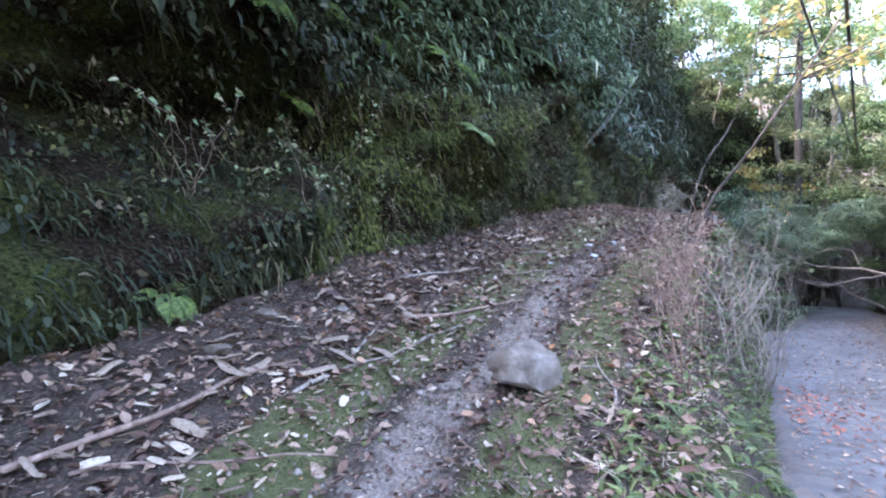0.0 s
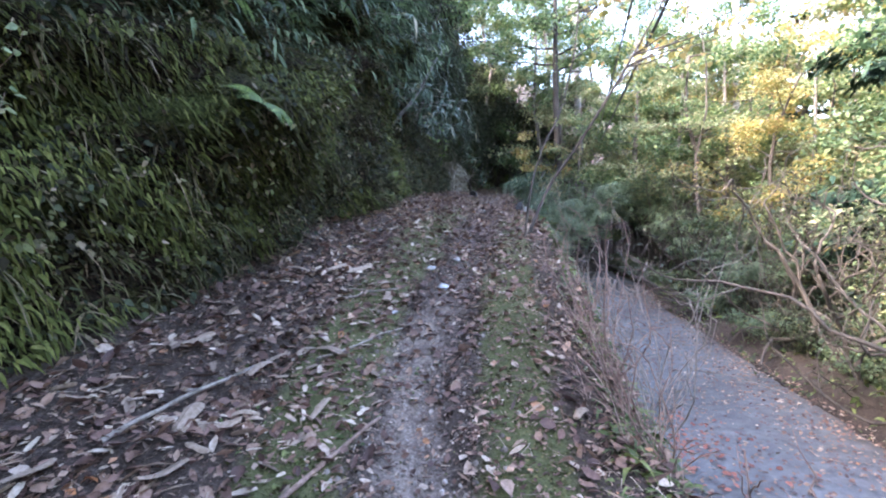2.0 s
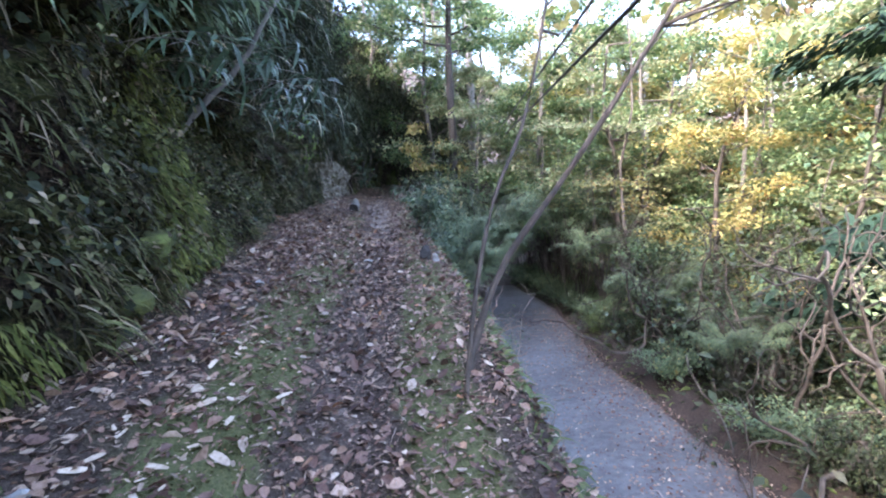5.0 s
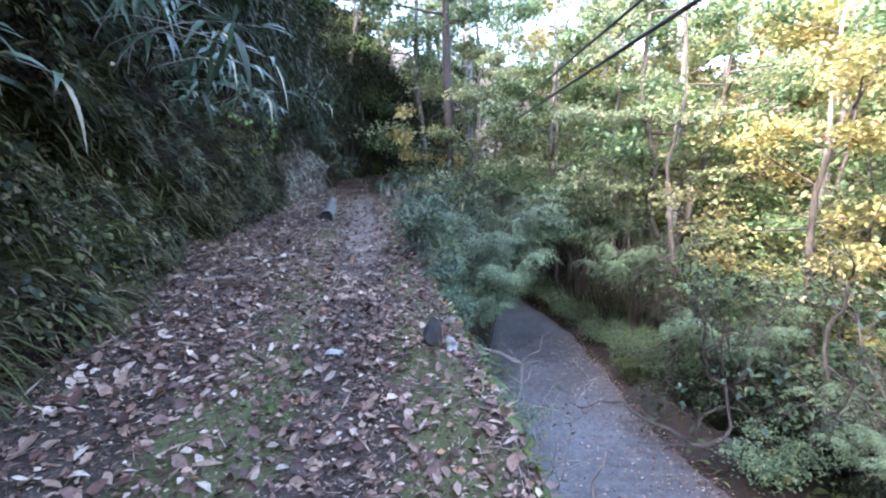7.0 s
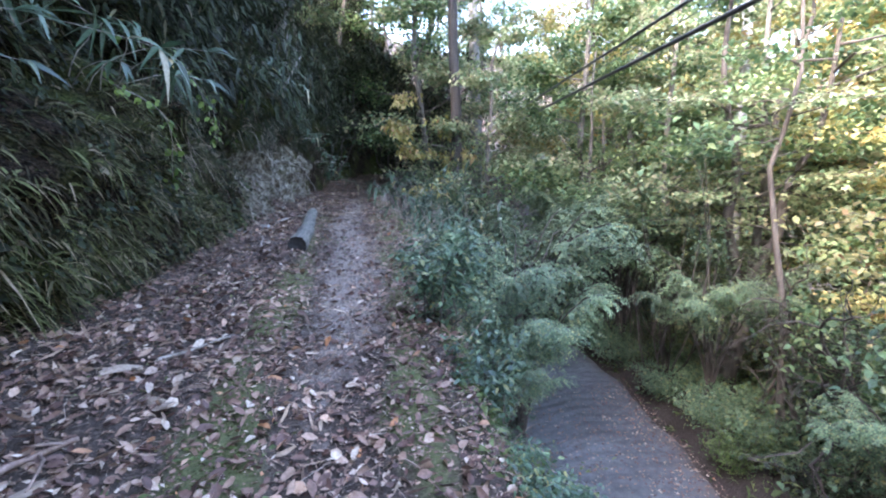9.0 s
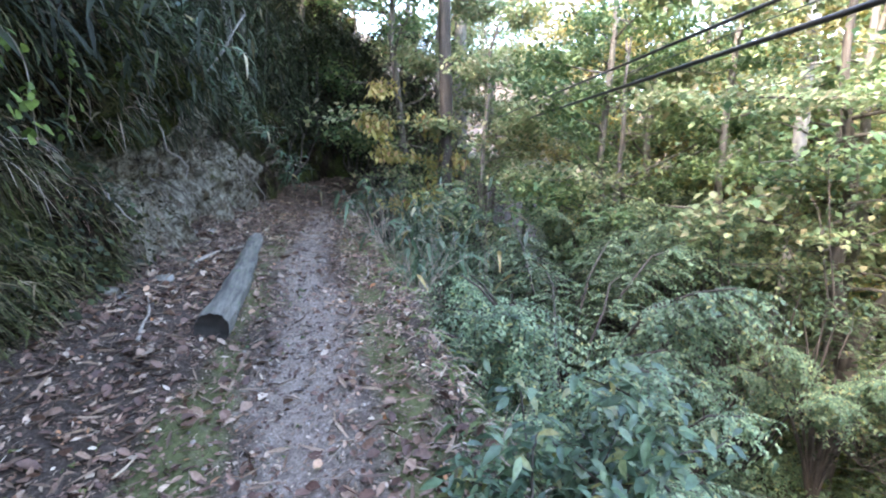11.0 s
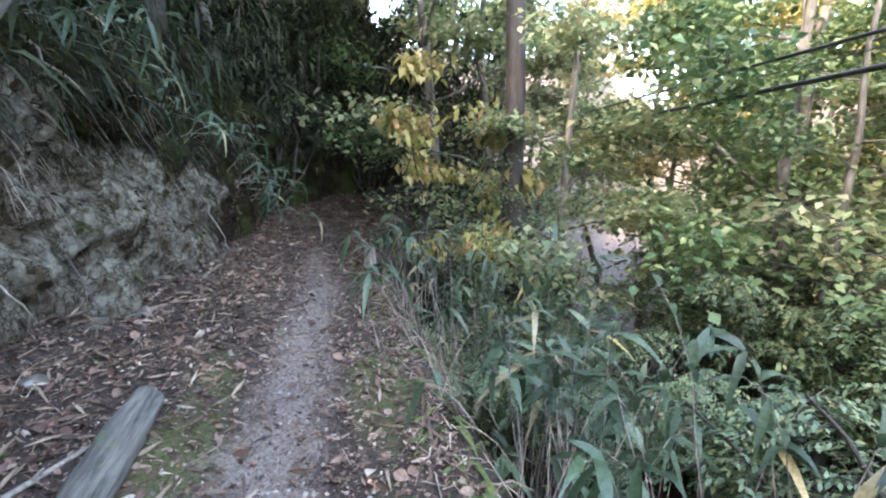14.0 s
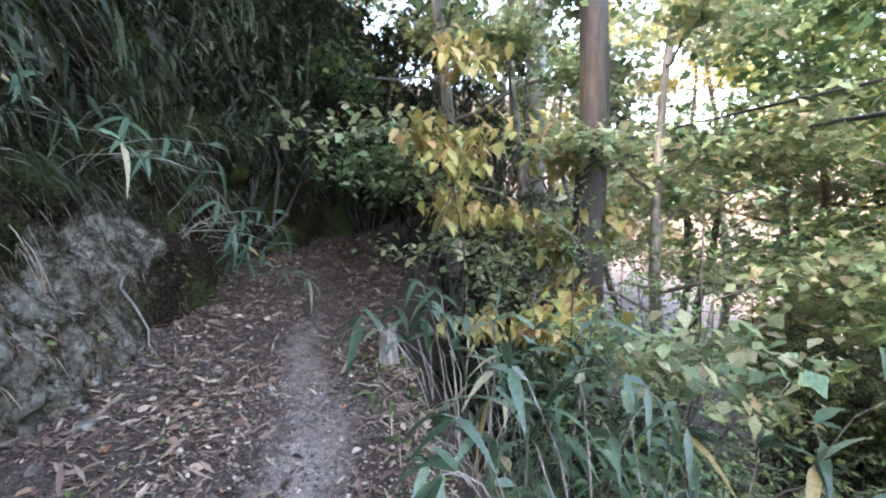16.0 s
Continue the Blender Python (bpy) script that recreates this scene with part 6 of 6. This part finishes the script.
# low herbs and grass along the trail and its slope
n = 42000
s = R8.uniform(0.2, 15.5, n)
u = mid_u(s) + np.where(R8.uniform(0, 1, n) < 0.45, R8.normal(-0.45, 0.13, n), R8.normal(0.55, 0.2, n))
keep = fbm(s * 1.9, u * 2.3, 16.0, 3) > np.interp(s, [8, 12], [-0.1, 0.5])
s, u = s[keep], u[keep]
n = len(s)
L = R8.uniform(0.008, 0.03, n)
stuff("trail_moss", blades(on_ground(s, u, 0.0), any_way(n, 0.8, R8), UP + R8.normal(0, 0.5, (n, 3)), L, 0.0025 + L * 0.12, 0.5, BLADE), L_TRAILMOSS, "soft green moss in strips beside the trodden line", "moss")
n = 9000
s, u = R8.uniform(-1, 24, n), R8.uniform(-1.5, 1.25, n)
fb = fbm(s * 1.7, u * 2.1, 6.0, 3)
keep = ((fb > 0.25) & (np.abs(u) > 0.25) | ((u > 0.45) & (R8.uniform(0, 1, n) < 0.75))) & ((s < 16) | (u < 0.65))
s, u = s[keep], u[keep]
n = len(s)
L = R8.uniform(0.02, 0.065, n)
d = any_way(n, 0.9, R8)
stuff("trail_herbs", blades(on_ground(s, u, 0.0), d, UP + R8.normal(0, 0.5, (n, 3)), L, 0.003 + L * R8.uniform(0.04, 0.3, n), 0.6, LEAF), L_HERB, "low green herbs and moss shoots beside the trodden line", "herbs")
n = 9000
s, u = R8.uniform(1, 15.5, n), R8.uniform(0.55, 1.5, n)
L = R8.uniform(0.05, 0.2, n)
stuff("slope_grass", blades(on_ground(s, u, 0.0), any_way(n, 0.8, R8), UP + R8.normal(0, 0.5, (n, 3)), L, 0.003 + L * R8.uniform(0.02, 0.1, n), 0.7, BLADE), L_HERB, "rough grass and weeds on the slope below the trail", "grass")

n = 4500
s = R8.uniform(-3, 26, n)
u = road_right(s) + R8.uniform(-0.05, 3.5, n)
L = R8.uniform(0.06, 0.26, n)
stuff("verge_grass", blades(on_ground(s, u, 0.0), any_way(n, 0.9, R8), UP + R8.normal(0, 0.5, (n, 3)), L, 0.004 + L * R8.uniform(0.03, 0.16, n), 0.6, BLADE), L_HERB, "rough grass and weeds on the far verge of the lane", "grass")
p, out, s, h = bank_points(2000, 15.0, 26, 0.85, 2.3, R8)
keep = fbm(s * 2.0, h * 2.0, 15.0, 3) > -0.2
p, out = p[keep], out[keep]
n = len(p)
L = R8.uniform(0.08, 0.28, n)
stuff("hanging_straw", blades(p, out * 0.5 - UP * R8.uniform(0.3, 1.0, n)[:, None] + R8.normal(0, 0.3, (n, 3)), out + UP * 0.4, L, 0.002 + L * 0.016, 0.6, BLADE), L_STRAW, "dry straw and fine roots hanging over the cut bank", "dry grass")
p, out, s, h = bank_points(7000, 15.5, 26, 1.1, 3.0, R8)
keep = fbm(s * 2.4, h * 2.2, 51.0, 3) > -0.1
p, out = p[keep], out[keep]
n = len(p)
L = R8.uniform(0.07, 0.22, n)
stuff("dead_bamboo_leaves", blades(p + out * R8.uniform(0, 0.25, n)[:, None], out * 0.6 - UP * 0.5 + R8.normal(0, 0.5, (n, 3)), out + R8.normal(0, 0.5, (n, 3)), L, 0.002 + L * 0.035, 0.7, (0.4, 1.0, 0.1)), L_DARK, "dark dead bamboo leaves hanging over the cut bank", "dry leaves")

n = 2600
s, u = R8.uniform(-0.5, 16, n), R8.uniform(0.45, 1.7, n)
L = R8.uniform(0.06, 0.28, n)
stuff("slope_straw", blades(on_ground(s, u, 0.0), any_way(n, 0.7, R8), UP + R8.normal(0, 0.5, (n, 3)), L, 0.0018, 0.5, BLADE), L_STRAW, "dead pale grass stems on the slope below the trail", "dry grass")
n = 4200
s, u = np.where(R8.uniform(0, 1, n) < 0.55, R8.uniform(14, 23, n), R8.uniform(0, 5.5, n)), R8.normal(0, 0.24, n)
u += mid_u(s)
g = R8.uniform(0.003, 0.010, n) * R8.choice([1, 1, 1.6], n)
c = on_ground(s, u, 0.002)
ang = R8.uniform(0, 6.28, n)
corner = np.array([(-1, -1, -0.6), (1, -0.8, -0.6), (0.8, 1, -0.6), (-1, 0.9, -0.6), (-0.6, -0.7, 0.7), (0.7, -0.5, 0.6), (0.5, 0.6, 0.7), (-0.7, 0.6, 0.5)])
turned = np.stack([corner[None, :, 0] * np.cos(ang)[:, None] - corner[None, :, 1] * np.sin(ang)[:, None], corner[None, :, 0] * np.sin(ang)[:, None] + corner[None, :, 1] * np.cos(ang)[:, None], np.broadcast_to(corner[None, :, 2], (n, 8))], -1)
box = np.array([(4, 5, 6, 7), (0, 1, 5, 4), (1, 2, 6, 5), (2, 3, 7, 6), (3, 0, 4, 7)])
tagged(new("gravel", mesh_of("gravel", (c[:, None] + turned * g[:, None, None]).reshape(-1, 3), (np.arange(n)[:, None, None] * 8 + box[None]).reshape(-1, 4), L_GRAVEL, False)), "small grey gravel trodden into the trail", "gravel", kind="stuff")

n = 5200
s, u = R8.uniform(14.5, 23.5, n), R8.uniform(0.5, 0.82, n)
L = R8.uniform(0.1, 0.42, n)
d = any_way(n, 0.55, R8)
stuff("edge_straw", blades(on_ground(s[:800], u[:800], 0.0), d[:800], UP + R8.normal(0, 0.5, (800, 3)), L[:800], 0.002 + L[:800] * 0.008, 0.9, BLADE), L_STRAW, "dead grass hanging over the trail's outer edge", "dry grass")
stuff("edge_grass", blades(on_ground(s[4700:], u[4700:], 0.0), d[4700:], UP + R8.normal(0, 0.5, (500, 3)), L[4700:], 0.003 + L[4700:] * 0.03, 0.9, BLADE), L_HERB, "green grass hanging over the trail's outer edge", "grass")

p, out, s, h = bank_points(3400, 16, 26, 0.1, 0.9, R8)
keep = fbm(s * 3.0, h * 2.0, 25.0, 3) > 0.1
p, out = p[keep], out[keep]
n = len(p)
L = R8.uniform(0.03, 0.16, n)
stuff("face_straw", blades(p, out * 0.35 - UP * R8.uniform(0.3, 1.0, n)[:, None] + R8.normal(0, 0.3, (n, 3)), out + UP * 0.3, L, 0.0015 + L * 0.02, 0.5, BLADE), L_LITTER, "dead leaves and fine roots clinging to the rock face", "dry grass")
p, out, s, h = bank_points(2600, 16, 26, 0.0, 0.9, R8)
keep = fbm(s * 2.2, h * 2.6, 28.0, 3) > 0.3
p, out = p[keep], out[keep]
n = len(p)
L = R8.uniform(0.02, 0.06, n)
stuff("face_moss", blades(p, out * 0.6 - UP * 0.3 + R8.normal(0, 0.5, (n, 3)), out + R8.normal(0, 0.4, (n, 3)), L, L * 0.3, 0.4), L_BANK, "small green leaves and moss growing on the rock face", "moss")

# roots and dead stems on the cut face
R9 = np.random.default_rng(121)
for k in range(26):
    s, h = R9.uniform(15.5, 24), R9.uniform(0.6, 2.2)
    a = bank_place(np.array([s]), np.array([h]))[0]
    x1, y1 = spot(s, 0.0)
    o = unit(np.array([[x1 - a[0], y1 - a[1], 0]]))[0]
    b = a + o * R9.uniform(0.05, 0.3) + np.array([R9.normal(0, 0.2), R9.normal(0, 0.2), -R9.uniform(0.15, 0.7)])
    tagged(new("root", mesh_of("root", *quadfix([tube(limb(a - o * 0.05, b, 0.25, 7, R9), np.linspace(0.012, 0.004, 7), 5)]), M_DARKBARK if k % 3 else M_TWIG)), "thin root hanging from the cut bank", "root", "hanging roots")
for s, h, ds in ((19.9, 1.3, 0.6), (10.0, 1.0, 0.5)):
    a = bank_place(np.array([s]), np.array([h]))[0]
    x1, y1 = spot(s + ds, -0.9)
    b = np.array([x1, y1, a[2] + 1.6])
    tagged(new("leaning_stem", mesh_of("leaning_stem", *quadfix([tube(limb(a, b, 0.08, 8, R9), np.linspace(0.035, 0.015, 8), 7)]), M_BARK)), "grey leaning stem growing out of the bank", "stem", "leaning stems")

# ---- cables and poles ----
def cable(a, b, r, sag):
    t = np.linspace(-2.2, 3.2, 60)[:, None]
    line = np.array(a) + (np.array(b) - np.array(a)) * t
    line[:, 2] -= sag * (1 - ((t[:, 0] - 0.5) / 2.7) ** 2)
    return quadfix([tube(line, r, 8)])


m, nt, b = node_mat("black_sheath")
nz = noise_tex(nt, 30, 4, 0.6, position(nt))
r = ramp(nt, [(0.3, (0.010, 0.010, 0.012)), (0.7, (0.03, 0.03, 0.034))])
nt.links.new(nz.outputs[0], r.inputs[0])
nt.links.new(r.outputs[0], b.inputs["Base Color"])
b.inputs["Roughness"].default_value = 0.45
M_CABLE = m
for k, (a, b_, r_) in enumerate((((5.2, 6, 4.36), (14.2, 16, 4.69), 0.024), ((4.66, 6, 4.41), (14.01, 16, 4.91), 0.017), ((4.95, 6, 4.42), (14.15, 16, 4.82), 0.005))):
    tagged(new("cable", mesh_of("cable", *cable(a, b_, r_, 0.0), M_CABLE)), "thick black overhead cable" if k < 2 else "thin black overhead wire", "cable", "overhead cables")


def pole(x, y, top, r, label):
    z = float(land(np.array([x]), np.array([y]))[0])
    root = tagged(new("utility_pole"), label, "pole")
    part("shaft", mesh_of("shaft", *quadfix([tube(np.array([(0, 0, -0.4), (0, 0, (top - z) * 0.5), (0, 0, top - z)]), (r, r * 0.9, r * 0.8), 14)]), M_POLE), root)
    for h in (0.9, 1.3):
        part("crossarm", mesh_of("crossarm", *quadfix([tube(np.array([(-0.5, 0.12, top - z - h), (0.5, 0.12, top - z - h)]), 0.035, 6)]), M_POLE), root)
    for dx in (-0.4, 0.4):
        part("insulator", mesh_of("insulator", *quadfix([tube(np.array([(dx, 0.12, top - z - 0.88), (dx, 0.12, top - z - 0.72)]), (0.05, 0.03), 8)]), M_PALE), root)
    root.matrix_basis = Matrix.Translation((x, y, z)) @ pose(0, 0, 0, 0, 0, -42)


pole(18.1, 21.5, 13.5, 0.22, "tall grey utility pole with crossarms among the trees")
pole(16.95, 12.35, 9.0, 0.125, "slim pale grey pole among the trees")
